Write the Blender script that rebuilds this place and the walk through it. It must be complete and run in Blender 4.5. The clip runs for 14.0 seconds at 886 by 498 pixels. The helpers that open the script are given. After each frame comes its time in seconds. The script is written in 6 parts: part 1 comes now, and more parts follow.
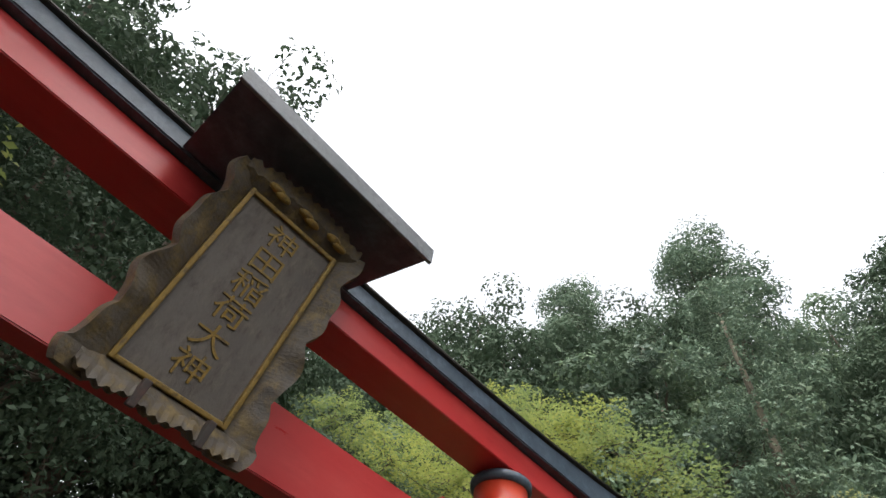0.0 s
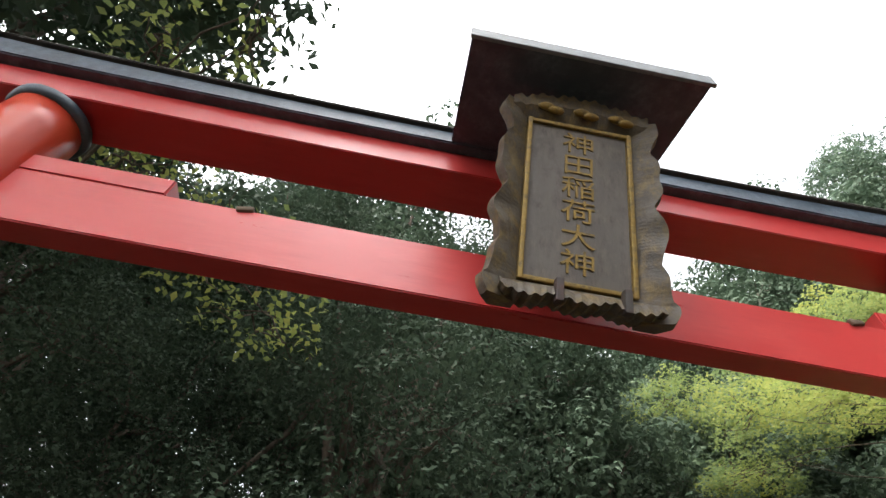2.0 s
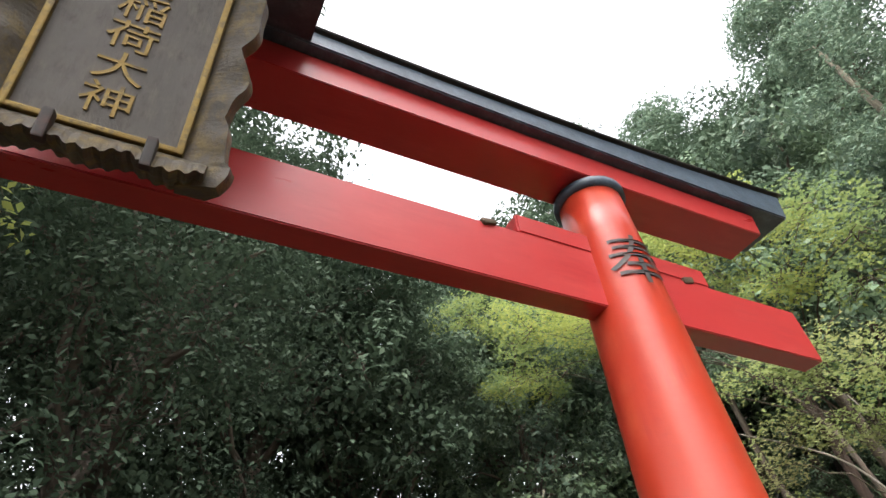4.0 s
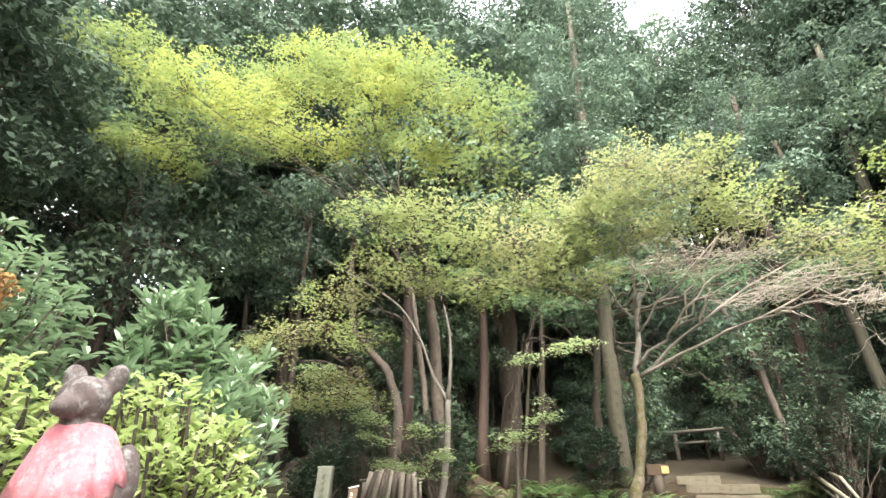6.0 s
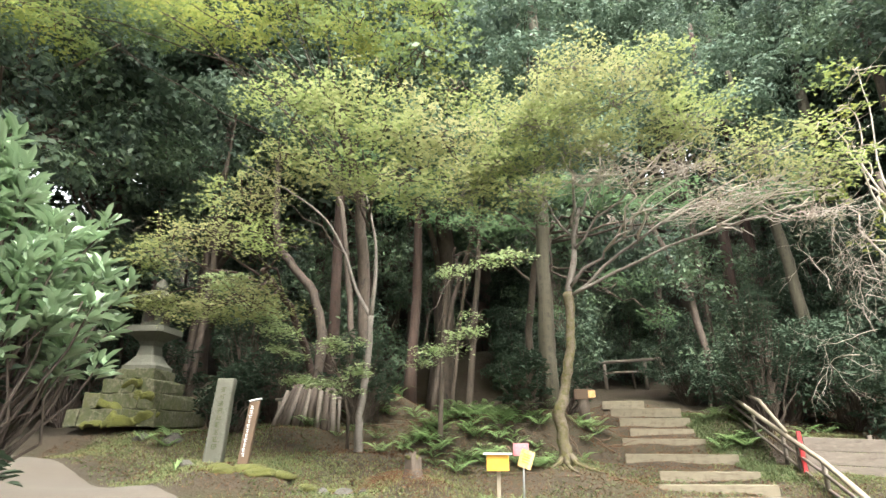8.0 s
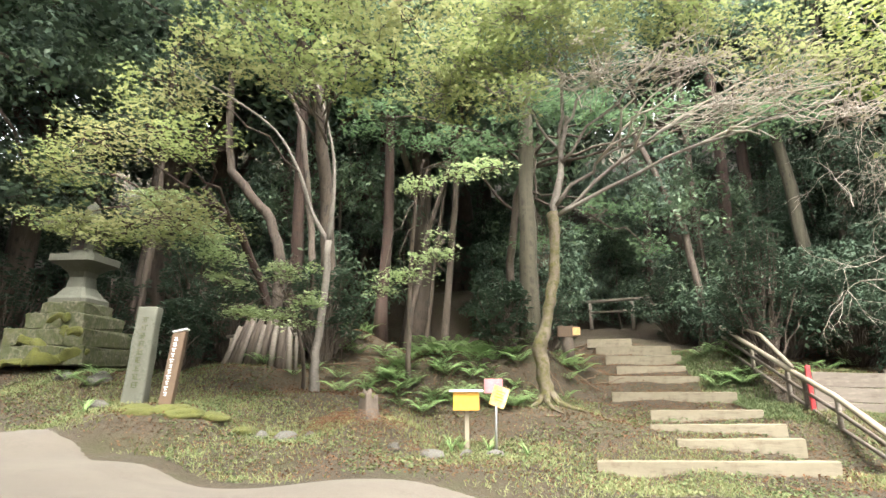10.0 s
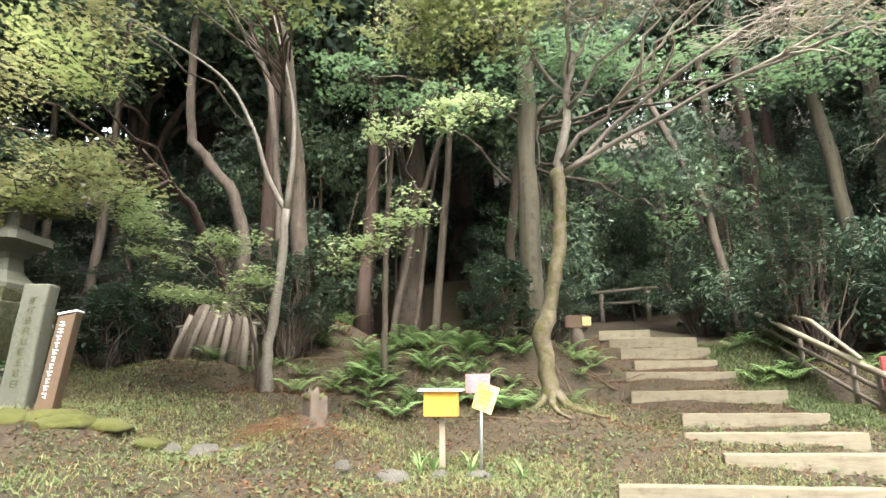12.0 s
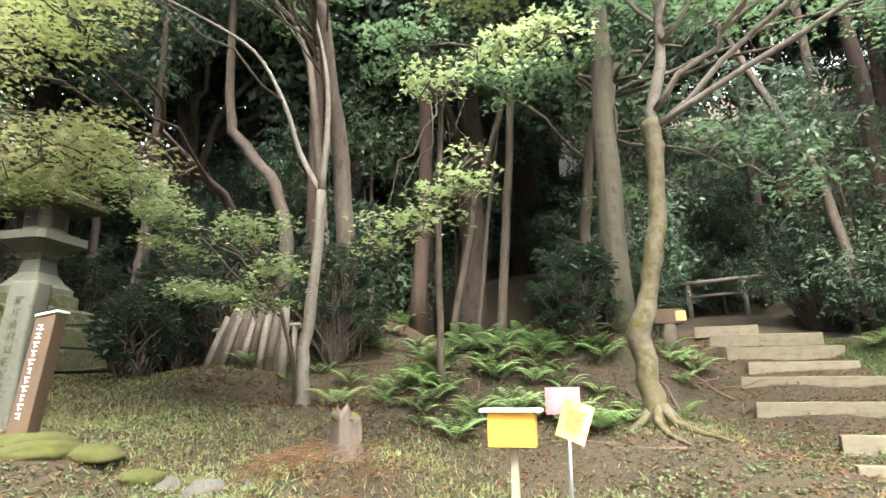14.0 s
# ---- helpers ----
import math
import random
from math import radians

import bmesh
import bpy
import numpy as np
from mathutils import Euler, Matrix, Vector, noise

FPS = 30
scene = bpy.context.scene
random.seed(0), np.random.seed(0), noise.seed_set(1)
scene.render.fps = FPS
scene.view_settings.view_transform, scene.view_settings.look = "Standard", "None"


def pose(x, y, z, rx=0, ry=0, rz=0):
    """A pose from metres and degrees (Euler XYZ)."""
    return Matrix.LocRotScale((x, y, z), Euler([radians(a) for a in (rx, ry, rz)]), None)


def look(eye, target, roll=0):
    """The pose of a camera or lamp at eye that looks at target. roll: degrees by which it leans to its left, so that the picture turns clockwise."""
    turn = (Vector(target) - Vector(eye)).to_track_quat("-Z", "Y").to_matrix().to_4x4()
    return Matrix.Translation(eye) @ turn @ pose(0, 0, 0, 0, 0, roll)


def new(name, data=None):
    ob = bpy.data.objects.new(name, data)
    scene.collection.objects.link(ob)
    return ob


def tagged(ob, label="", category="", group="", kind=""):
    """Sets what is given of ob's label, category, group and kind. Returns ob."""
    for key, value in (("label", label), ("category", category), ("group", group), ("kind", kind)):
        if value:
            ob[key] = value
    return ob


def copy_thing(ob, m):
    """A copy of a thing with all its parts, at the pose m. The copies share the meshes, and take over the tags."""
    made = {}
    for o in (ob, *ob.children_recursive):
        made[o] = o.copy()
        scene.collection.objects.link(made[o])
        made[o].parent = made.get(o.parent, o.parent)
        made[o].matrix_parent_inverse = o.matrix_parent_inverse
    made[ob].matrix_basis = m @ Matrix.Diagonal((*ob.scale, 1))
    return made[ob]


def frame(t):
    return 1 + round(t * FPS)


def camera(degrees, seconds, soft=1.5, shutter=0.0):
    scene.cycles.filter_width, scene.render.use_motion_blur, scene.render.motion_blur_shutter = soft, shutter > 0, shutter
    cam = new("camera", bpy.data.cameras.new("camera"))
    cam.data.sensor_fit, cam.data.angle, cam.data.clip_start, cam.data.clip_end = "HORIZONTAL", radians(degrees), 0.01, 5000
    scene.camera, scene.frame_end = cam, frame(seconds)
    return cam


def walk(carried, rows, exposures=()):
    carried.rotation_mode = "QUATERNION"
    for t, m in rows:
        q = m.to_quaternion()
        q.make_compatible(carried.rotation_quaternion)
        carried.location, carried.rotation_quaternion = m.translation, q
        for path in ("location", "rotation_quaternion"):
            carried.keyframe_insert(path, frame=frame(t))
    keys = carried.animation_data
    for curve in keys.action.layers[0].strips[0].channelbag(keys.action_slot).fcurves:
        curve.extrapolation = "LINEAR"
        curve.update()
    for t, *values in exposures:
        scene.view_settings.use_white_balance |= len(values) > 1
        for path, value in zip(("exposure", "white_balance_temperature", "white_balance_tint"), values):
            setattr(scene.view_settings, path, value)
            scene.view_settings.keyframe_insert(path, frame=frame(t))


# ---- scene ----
cam = camera(78.2, 14.0, 1.5)
PATH = [
    (0, (1.184, -6.382, 2.124), (0.286, -5.579, 3.721), 9.8),
    (0.5, (1.095, -6.562, 2.052), (-0.073, -6.163, 3.626), 7.6),
    (1, (1.048, -6.681, 2.001), (-0.212, -6.52, 3.546), 5.5),
    (1.5, (0.904, -6.616, 1.854), (-0.329, -6.505, 3.424), 6.1),
    (2, (0.82, -6.505, 1.784), (-0.413, -6.4, 3.355), 6.7),
    (2.2, (0.825, -6.478, 1.795), (-0.409, -6.383, 3.366), 7.4),
    (4.3, (0.711, -5.401, 1.913), (-0.517, -4.53, 3.229), -6.0),
    (4.5, (0.638, -5.167, 1.831), (-0.538, -4.183, 3.115), -5.2),
    (4.8, (0.632, -4.888, 1.669), (-0.45, -3.715, 2.874), -2.8),
    (5, (0.612, -4.71, 1.58), (-0.399, -3.418, 2.724), -2.0),
    (5.5, (0.645, -4.385, 1.406), (-0.246, -2.876, 2.33), -0.7),
    (6, (0.66, -4.305, 1.428), (-0.121, -2.676, 2.285), -0.1),
    (6.5, (0.621, -4.022, 1.39), (-0.092, -2.333, 2.189), 0.1),
    (7, (0.647, -3.775, 1.333), (-0.034, -2.041, 2.062), 0.2),
    (7.5, (0.667, -3.459, 1.266), (0.012, -1.704, 1.966), 0.1),
    (8, (0.603, -3.087, 1.195), (-0.042, -1.312, 1.853), 0.2),
    (8.5, (0.57, -2.725, 1.148), (-0.047, -0.93, 1.778), 0.3),
    (9, (0.566, -2.318, 1.09), (-0.047, -0.501, 1.658), 0.1),
    (9.2, (0.523, -2.195, 1.079), (-0.088, -0.364, 1.604), 0.1),
    (11.3, (0.362, -0.539, 1.088), (-0.267, 1.302, 1.552), -0.2),
    (11.5, (0.326, -0.389, 1.056), (-0.306, 1.451, 1.518), -0.1),
    (12, (0.24, 0.141, 1.062), (-0.406, 1.972, 1.539), -0.3),
    (12.5, (0.15, 0.491, 1.098), (-0.508, 2.322, 1.56), -0.3),
    (13, (0.064, 0.829, 1.133), (-0.609, 2.653, 1.601), -0.3),
    (13.5, (-0.021, 1.192, 1.117), (-0.695, 3.015, 1.585), -0.5),
    (14, (-0.226, 1.425, 1.168), (-1.086, 3.165, 1.649), -0.6),
]
EXPOSURES = [(0, 0.25), (0.5, -0.3), (1, -0.1), (1.5, 0.3), (2.2, 1.05), (4.5, 0.95), (5, 0.75), (5.5, 1.25), (6, 1.78), (6.5, 1.72), (8, 1.55), (9, 1.65), (12.5, 1.8), (14, 1.85)]
walk(cam, [(t, look(eye, target, roll)) for t, eye, target, roll in PATH], EXPOSURES)

# ---- world, sun, exposure ----
world = bpy.data.worlds.new("overcast_sky")
scene.world = world
world.use_nodes = True
wn, wl = world.node_tree.nodes, world.node_tree.links
sky = wn.new("ShaderNodeTexSky")
sky.sky_type = "NISHITA"
sky.sun_disc = False
sky.sun_elevation, sky.sun_rotation = radians(58), radians(150)
sky.air_density, sky.dust_density, sky.ozone_density = 1.0, 6.0, 1.0
soft = wn.new("ShaderNodeHueSaturation")
soft.inputs["Saturation"].default_value = 0.18
soft.inputs["Value"].default_value = 3.2
wl.new(sky.outputs[0], soft.inputs["Color"])
wl.new(soft.outputs[0], wn["Background"].inputs[0])
wn["Background"].inputs[1].default_value = 0.15
sun = new("sun", bpy.data.lights.new("sun", "SUN"))
sun.data.energy, sun.data.angle, sun.data.color = 0.9, radians(25), (1.0, 0.97, 0.92)
sun.matrix_world = look((8, -14, 26), (0, 0, 0))


# ---- material helpers ----
def material(name, rough=0.6, metal=0.0, spec=0.5):
    m = bpy.data.materials.new(name)
    m.use_nodes = True
    n, l = m.node_tree.nodes, m.node_tree.links
    b = n["Principled BSDF"]
    b.inputs["Roughness"].default_value = rough
    b.inputs["Metallic"].default_value = metal
    b.inputs["Specular IOR Level"].default_value = spec
    return m, n, l, b


def ramp(n, stops):
    r = n.new("ShaderNodeValToRGB")
    e = r.color_ramp.elements
    while len(e) < len(stops):
        e.new(0.5)
    for el, (p, c) in zip(e, stops):
        el.position, el.color = p, (*c, 1)
    return r


def noise_node(n, l, coord, scale, detail=4, rough=0.6, stretch=None):
    t = n.new("ShaderNodeTexNoise")
    t.inputs["Scale"].default_value, t.inputs["Detail"].default_value, t.inputs["Roughness"].default_value = scale, detail, rough
    if stretch:
        mp = n.new("ShaderNodeMapping")
        mp.inputs["Scale"].default_value = stretch
        l.new(coord, mp.inputs[0])
        l.new(mp.outputs[0], t.inputs["Vector"])
    else:
        l.new(coord, t.inputs["Vector"])
    return t


def mixed(n, l, fac, a, b):
    m = n.new("ShaderNodeMix")
    m.data_type = "RGBA"
    l.new(fac, m.inputs[0])
    l.new(a, m.inputs[6])
    l.new(b, m.inputs[7])
    return m.outputs[2]


def surface(name, big, fine, rough=0.7, metal=0.0, scale=2.0, fine_scale=30.0, bump=0.3, stretch=None, depth=0.01, spec=0.5, share=(0.42, 0.6)):
    """Two colour ramps at two scales, mixed by a third noise, with a fine relief."""
    m, n, l, b = material(name, rough, metal, spec)
    co = n.new("ShaderNodeTexCoord").outputs["Object"]
    a = noise_node(n, l, co, scale, 5, 0.6, stretch)
    f = noise_node(n, l, co, fine_scale, 6, 0.7, stretch)
    ra, rf = ramp(n, big), ramp(n, fine)
    l.new(a.outputs[0], ra.inputs[0])
    l.new(f.outputs[0], rf.inputs[0])
    k = noise_node(n, l, co, scale * 3.1, 4, 0.65)
    kr = ramp(n, [(share[0], (0, 0, 0)), (share[1], (1, 1, 1))])
    l.new(k.outputs[0], kr.inputs[0])
    l.new(mixed(n, l, kr.outputs[0], ra.outputs[0], rf.outputs[0]), b.inputs["Base Color"])
    rr = n.new("ShaderNodeMapRange")
    rr.inputs[3].default_value, rr.inputs[4].default_value = max(0.05, rough - 0.15), min(1, rough + 0.15)
    l.new(f.outputs[0], rr.inputs[0])
    l.new(rr.outputs[0], b.inputs["Roughness"])
    bp = n.new("ShaderNodeBump")
    bp.inputs["Strength"].default_value, bp.inputs["Distance"].default_value = bump, depth
    l.new(f.outputs[0], bp.inputs["Height"])
    l.new(bp.outputs[0], b.inputs["Normal"])
    return m


def calmer(stops, keep=0.4):
    """The same colours drawn towards their mean."""
    mean = [sum(c[k] for _, c in stops) / len(stops) for k in range(3)]
    return [(p, tuple(m + (c[k] - m) * keep for k, m in enumerate(mean))) for p, c in stops]


def foliage(name, stops, gloss=0.4, through_light=0.4, patch=0.5, patch_colours=None):
    """Leaves that differ one by one, with light that passes through them, and a slow drift of colour over the crown."""
    m, n, l, b = material(name, gloss, 0, 0.45 if gloss < 0.35 else 0.12)
    geo = n.new("ShaderNodeNewGeometry")
    r = ramp(n, calmer(stops))
    l.new(geo.outputs["Random Per Island"], r.inputs[0])
    col = r.outputs[0]
    if patch_colours:
        co = n.new("ShaderNodeTexCoord").outputs["Object"]
        nz = noise_node(n, l, co, patch, 3)
        kr = ramp(n, [(0.42, (0, 0, 0)), (0.62, (1, 1, 1))])
        l.new(nz.outputs[0], kr.inputs[0])
        r2 = ramp(n, calmer(patch_colours))
        l.new(geo.outputs["Random Per Island"], r2.inputs[0])
        col = mixed(n, l, kr.outputs[0], col, r2.outputs[0])
    l.new(col, b.inputs["Base Color"])
    tr = n.new("ShaderNodeBsdfTranslucent")
    l.new(col, tr.inputs[0])
    mx = n.new("ShaderNodeMixShader")
    mx.inputs[0].default_value = through_light
    l.new(b.outputs[0], mx.inputs[1])
    l.new(tr.outputs[0], mx.inputs[2])
    l.new(mx.outputs[0], n["Material Output"].inputs[0])
    return m


# ---- materials ----
M_RED = surface("red_lacquer", [(0.3, (0.4059, 0.0271, 0.0288)), (0.7, (0.4871, 0.0415, 0.0406))], [(0.3, (0.3788, 0.0234, 0.0271)), (0.7, (0.5051, 0.0541, 0.0496))], 0.33, 0, 1.2, 14, 0.02, (1, 0.15, 1), 0.003)
M_VERMILION = surface("vermilion_lacquer", [(0.3, (0.4356, 0.0314, 0.0157)), (0.7, (0.5053, 0.0540, 0.0191))], [(0.3, (0.4007, 0.0262, 0.0174)), (0.7, (0.5401, 0.0740, 0.0305))], 0.34, 0, 1.6, 12, 0.08, (1, 1, 0.12), 0.004, 0.5)
# Bluish-grey tone puts the reflected sky into the black copper.
M_BLACK = surface("sky_tinted_black_copper", [(0.3, (0.0247, 0.0386, 0.0555)), (0.7, (0.0562, 0.0799, 0.1071))], [(0.3, (0.0337, 0.0495, 0.0693)), (0.7, (0.0958, 0.1312, 0.1734))], 0.45, 0.0, 3, 40, 0.15)
M_DARKWOOD = surface("dark_stained_wood", [(0.3, (0.020, 0.016, 0.013)), (0.7, (0.04, 0.032, 0.026))], [(0.3, (0.025, 0.02, 0.016)), (0.7, (0.06, 0.05, 0.04))], 0.6, 0, 3, 30, 0.3, (1, 0.1, 1))
M_PLAQUE = surface("weathered_plaque_wood", [(0.3, (0.0845, 0.0744, 0.0676)), (0.7, (0.1436, 0.1268, 0.1141))], [(0.3, (0.0634, 0.0524, 0.0465)), (0.7, (0.1690, 0.1478, 0.1268))], 0.65, 0, 5, 40, 0.4, (1, 1, 0.12))
M_CARVED = surface("carved_frame_wood", [(0.3, (0.0619, 0.0516, 0.0422)), (0.7, (0.1237, 0.1031, 0.0800))], [(0.35, (0.0464, 0.0361, 0.0258)), (0.62, (0.1752, 0.1237, 0.0516))], 0.6, 0, 8, 26, 0.6)
M_GOLD = surface("worn_gilding", [(0.3, (0.2160, 0.1320, 0.0270)), (0.7, (0.2760, 0.1800, 0.0420))], [(0.4, (0.1200, 0.0840, 0.0360)), (0.6, (0.3000, 0.2040, 0.0540))], 0.45, 0.35, 12, 60, 0.3)
M_INK = surface("faded_black_ink", [(0.3, (0.03, 0.028, 0.028)), (0.7, (0.06, 0.05, 0.045))], [(0.3, (0.03, 0.03, 0.03)), (0.7, (0.10, 0.05, 0.04))], 0.6, 0, 6, 50, 0.1)
M_WHITE = surface("white_paint", [(0.3, (0.5202, 0.5202, 0.4981)), (0.7, (0.5924, 0.5924, 0.5704))], [(0.3, (0.4480, 0.4480, 0.4190)), (0.7, (0.5924, 0.5924, 0.5780))], 0.6, 0, 6, 40, 0.1)
M_YELLOW = surface("yellow_paint", [(0.3, (0.50, 0.26, 0.025)), (0.7, (0.58, 0.31, 0.035))], [(0.3, (0.46, 0.24, 0.03)), (0.7, (0.58, 0.33, 0.05))], 0.55, 0, 5, 40, 0.1)
M_PINK = surface("pink_notice_sheet", [(0.3, (0.4200, 0.1232, 0.1344)), (0.7, (0.4592, 0.1792, 0.1848))], [(0.3, (0.3920, 0.1120, 0.1232)), (0.7, (0.4760, 0.2520, 0.2520))], 0.4, 0, 8, 30, 0.1)
M_PAPER = surface("orange_notice_sheet", [(0.3, (0.52, 0.27, 0.06)), (0.7, (0.60, 0.38, 0.15))], [(0.3, (0.48, 0.25, 0.07)), (0.7, (0.64, 0.46, 0.25))], 0.45, 0, 9, 30, 0.1)
M_PALEWOOD = surface("pale_wood", [(0.3, (0.2205, 0.1834, 0.1260)), (0.7, (0.2835, 0.2464, 0.1834))], [(0.3, (0.1785, 0.1421, 0.0945)), (0.7, (0.2940, 0.2520, 0.1890))], 0.7, 0, 5, 40, 0.2, (1, 1, 0.1))
M_GREYWOOD = surface("grey_weathered_wood", [(0.3, (0.1020, 0.0816, 0.0612)), (0.7, (0.1734, 0.1479, 0.1173))], [(0.3, (0.0663, 0.0510, 0.0357)), (0.7, (0.2040, 0.1734, 0.1377))], 0.8, 0, 3, 24, 0.5, (0.2, 1, 1))
M_POSTWOOD = surface("brown_post_wood", [(0.3, (0.0672, 0.0394, 0.0217)), (0.7, (0.1066, 0.0672, 0.0355))], [(0.3, (0.0473, 0.0275, 0.0158)), (0.7, (0.1181, 0.0788, 0.0433))], 0.75, 0, 3, 30, 0.4, (1, 1, 0.1))
M_STEEL = surface("galvanised_steel", [(0.3, (0.45, 0.47, 0.49)), (0.7, (0.58, 0.60, 0.62))], [(0.3, (0.4, 0.42, 0.44)), (0.7, (0.6, 0.62, 0.64))], 0.4, 0.8, 8, 50, 0.05)
M_TIMBER = surface("sawn_step_timber", [(0.3, (0.1296, 0.1080, 0.0686)), (0.7, (0.1802, 0.1559, 0.1047))], [(0.3, (0.0866, 0.0671, 0.0397)), (0.7, (0.1872, 0.1638, 0.1116))], 0.85, 0, 2.2, 22, 0.6, (0.15, 1, 1))
M_STONE = surface("pale_granite", [(0.3, (0.0712, 0.0713, 0.0502)), (0.7, (0.1045, 0.1040, 0.0780))], [(0.3, (0.0475, 0.0508, 0.0298)), (0.7, (0.1187, 0.1190, 0.0917))], 0.85, 0, 2.4, 28, 0.5)
M_MOSSSTONE = surface("mossy_granite", [(0.3, (0.0321, 0.0390, 0.0113)), (0.7, (0.0643, 0.0688, 0.0208))], [(0.35, (0.0229, 0.0275, 0.0095)), (0.7, (0.1561, 0.1469, 0.0945))], 0.9, 0, 1.6, 14, 0.8, None, 0.02)
M_ROCK = surface("grey_rock", [(0.3, (0.0480, 0.0400, 0.0310)), (0.7, (0.1080, 0.1014, 0.0845))], [(0.3, (0.0300, 0.0276, 0.0197)), (0.7, (0.1440, 0.1382, 0.1183))], 0.85, 0, 4, 20, 0.7, None, 0.02)
M_MOSS = surface("green_moss", [(0.3, (0.05, 0.055, 0.0075)), (0.7, (0.1, 0.105, 0.015))], [(0.3, (0.03, 0.035, 0.0075)), (0.7, (0.13, 0.13, 0.025))], 0.95, 0, 4, 50, 0.9, None, 0.02)
M_STATUE = surface("weathered_statue_stone", [(0.3, (0.0720, 0.0496, 0.0440)), (0.7, (0.1360, 0.1040, 0.0920))], [(0.42, (0.0640, 0.0480, 0.0400)), (0.68, (0.3680, 0.3440, 0.3200))], 0.8, 0, 5, 22, 0.5)
M_BIB = surface("faded_red_cloth", [(0.3, (0.5115, 0.1268, 0.1560)), (0.7, (0.6105, 0.2730, 0.2828))], [(0.3, (0.4785, 0.0975, 0.1268)), (0.7, (0.6600, 0.4095, 0.4095))], 0.9, 0, 7, 50, 0.4)
M_BARK = surface("brown_bark", [(0.3, (0.0462, 0.0326, 0.0229)), (0.7, (0.1034, 0.0789, 0.0571))], [(0.35, (0.0272, 0.0196, 0.0142)), (0.7, (0.1306, 0.1034, 0.0762))], 0.9, 0, 2, 14, 0.9, (1, 1, 0.18), 0.03)
M_CEDARBARK = surface("cedar_bark", [(0.3, (0.0419, 0.0353, 0.0217)), (0.7, (0.0808, 0.0707, 0.0433))], [(0.35, (0.0225, 0.0177, 0.0101)), (0.7, (0.0968, 0.0885, 0.0553))], 0.95, 0, 3, 16, 1.0, (1, 1, 0.05), 0.03)
M_REDBARK = surface("reddish_cypress_bark", [(0.3, (0.0350, 0.0185, 0.0126)), (0.7, (0.0646, 0.0370, 0.0255))], [(0.35, (0.0215, 0.0114, 0.0084)), (0.7, (0.0753, 0.0513, 0.0360))], 0.95, 0, 3, 16, 1.0, (1, 1, 0.05), 0.03)
M_MOSSBARK = surface("mossy_maple_bark", [(0.3, (0.0708, 0.0545, 0.0346)), (0.7, (0.1163, 0.0937, 0.0638))], [(0.35, (0.0355, 0.0332, 0.0053)), (0.7, (0.0772, 0.0662, 0.0134))], 0.9, 0, 3.2, 22, 0.7, None, 0.02)
M_PALEBARK = surface("pale_grey_bark", [(0.3, (0.1134, 0.0953, 0.0745)), (0.7, (0.1906, 0.1678, 0.1406))], [(0.3, (0.0680, 0.0545, 0.0408)), (0.7, (0.2086, 0.1860, 0.1543))], 0.85, 0, 5, 24, 0.5, None, 0.01)
M_TWIG = surface("grey_bare_twig", [(0.3, (0.2550, 0.2176, 0.1700)), (0.7, (0.3740, 0.3308, 0.2720))], [(0.3, (0.1870, 0.1567, 0.1190)), (0.7, (0.4080, 0.3656, 0.3060))], 0.85, 0, 6, 30, 0.3)
M_ROAD = surface("pale_worn_concrete_road", [(0.3, (0.0771, 0.0640, 0.0475)), (0.7, (0.0964, 0.0821, 0.0630))], [(0.3, (0.0578, 0.0473, 0.0340)), (0.7, (0.1002, 0.0858, 0.0678))], 0.9, 0, 0.7, 30, 0.3)
M_GROUND = surface("litter_and_moss_soil", [(0.30, (0.0246, 0.0167, 0.0085)), (0.46, (0.0355, 0.0265, 0.0112)), (0.66, (0.0355, 0.0346, 0.0092))], [(0.3, (0.0191, 0.0127, 0.0072)), (0.5, (0.0409, 0.0288, 0.0143)), (0.72, (0.0710, 0.0508, 0.0286))], 0.95, 0, 0.9, 22, 1.0, None, 0.04)

# Leaf blues and dark greens are lifted: grey haze put into the colours.
M_MAPLE = foliage("maple_leaves", [(0.0, (0.1510, 0.1995, 0.0719)), (0.5, (0.2160, 0.2698, 0.0935)), (1.0, (0.3020, 0.3296, 0.1473))], 0.5, 0.5, 0.5, [(0.0, (0.1840, 0.2195, 0.0935)), (1.0, (0.3560, 0.3296, 0.1742))])
M_GREENMAPLE = foliage("green_maple_leaves", [(0.0, (0.0794, 0.1393, 0.0732)), (0.5, (0.1134, 0.1895, 0.0952)), (1.0, (0.1817, 0.2493, 0.1225))], 0.5, 0.5)
M_FRESH = foliage("fresh_pale_leaves", [(0.0, (0.2460, 0.3391, 0.1316)), (0.5, (0.3287, 0.4189, 0.1925)), (1.0, (0.4313, 0.4788, 0.2942))], 0.5, 0.45)
M_MAPLEDRY = foliage("dry_edged_maple_leaves", [(0.0, (0.184, 0.158, 0.136)), (0.5, (0.259, 0.221, 0.195)), (1.0, (0.259, 0.263, 0.127))], 0.6, 0.4)
M_YELLOWLEAF = foliage("yellowing_leaves", [(0.0, (0.1500, 0.2156, 0.0649)), (0.5, (0.2206, 0.2734, 0.0743)), (1.0, (0.3530, 0.3232, 0.0929))], 0.5, 0.5, 0.35, [(0.0, (0.0971, 0.1574, 0.0743)), (1.0, (0.1853, 0.2238, 0.0835))])
M_WEED = foliage("weed_leaves", [(0.0, (0.0630, 0.0902, 0.0400)), (0.5, (0.0990, 0.1354, 0.0570)), (1.0, (0.1530, 0.1715, 0.0798))], 0.6, 0.3)
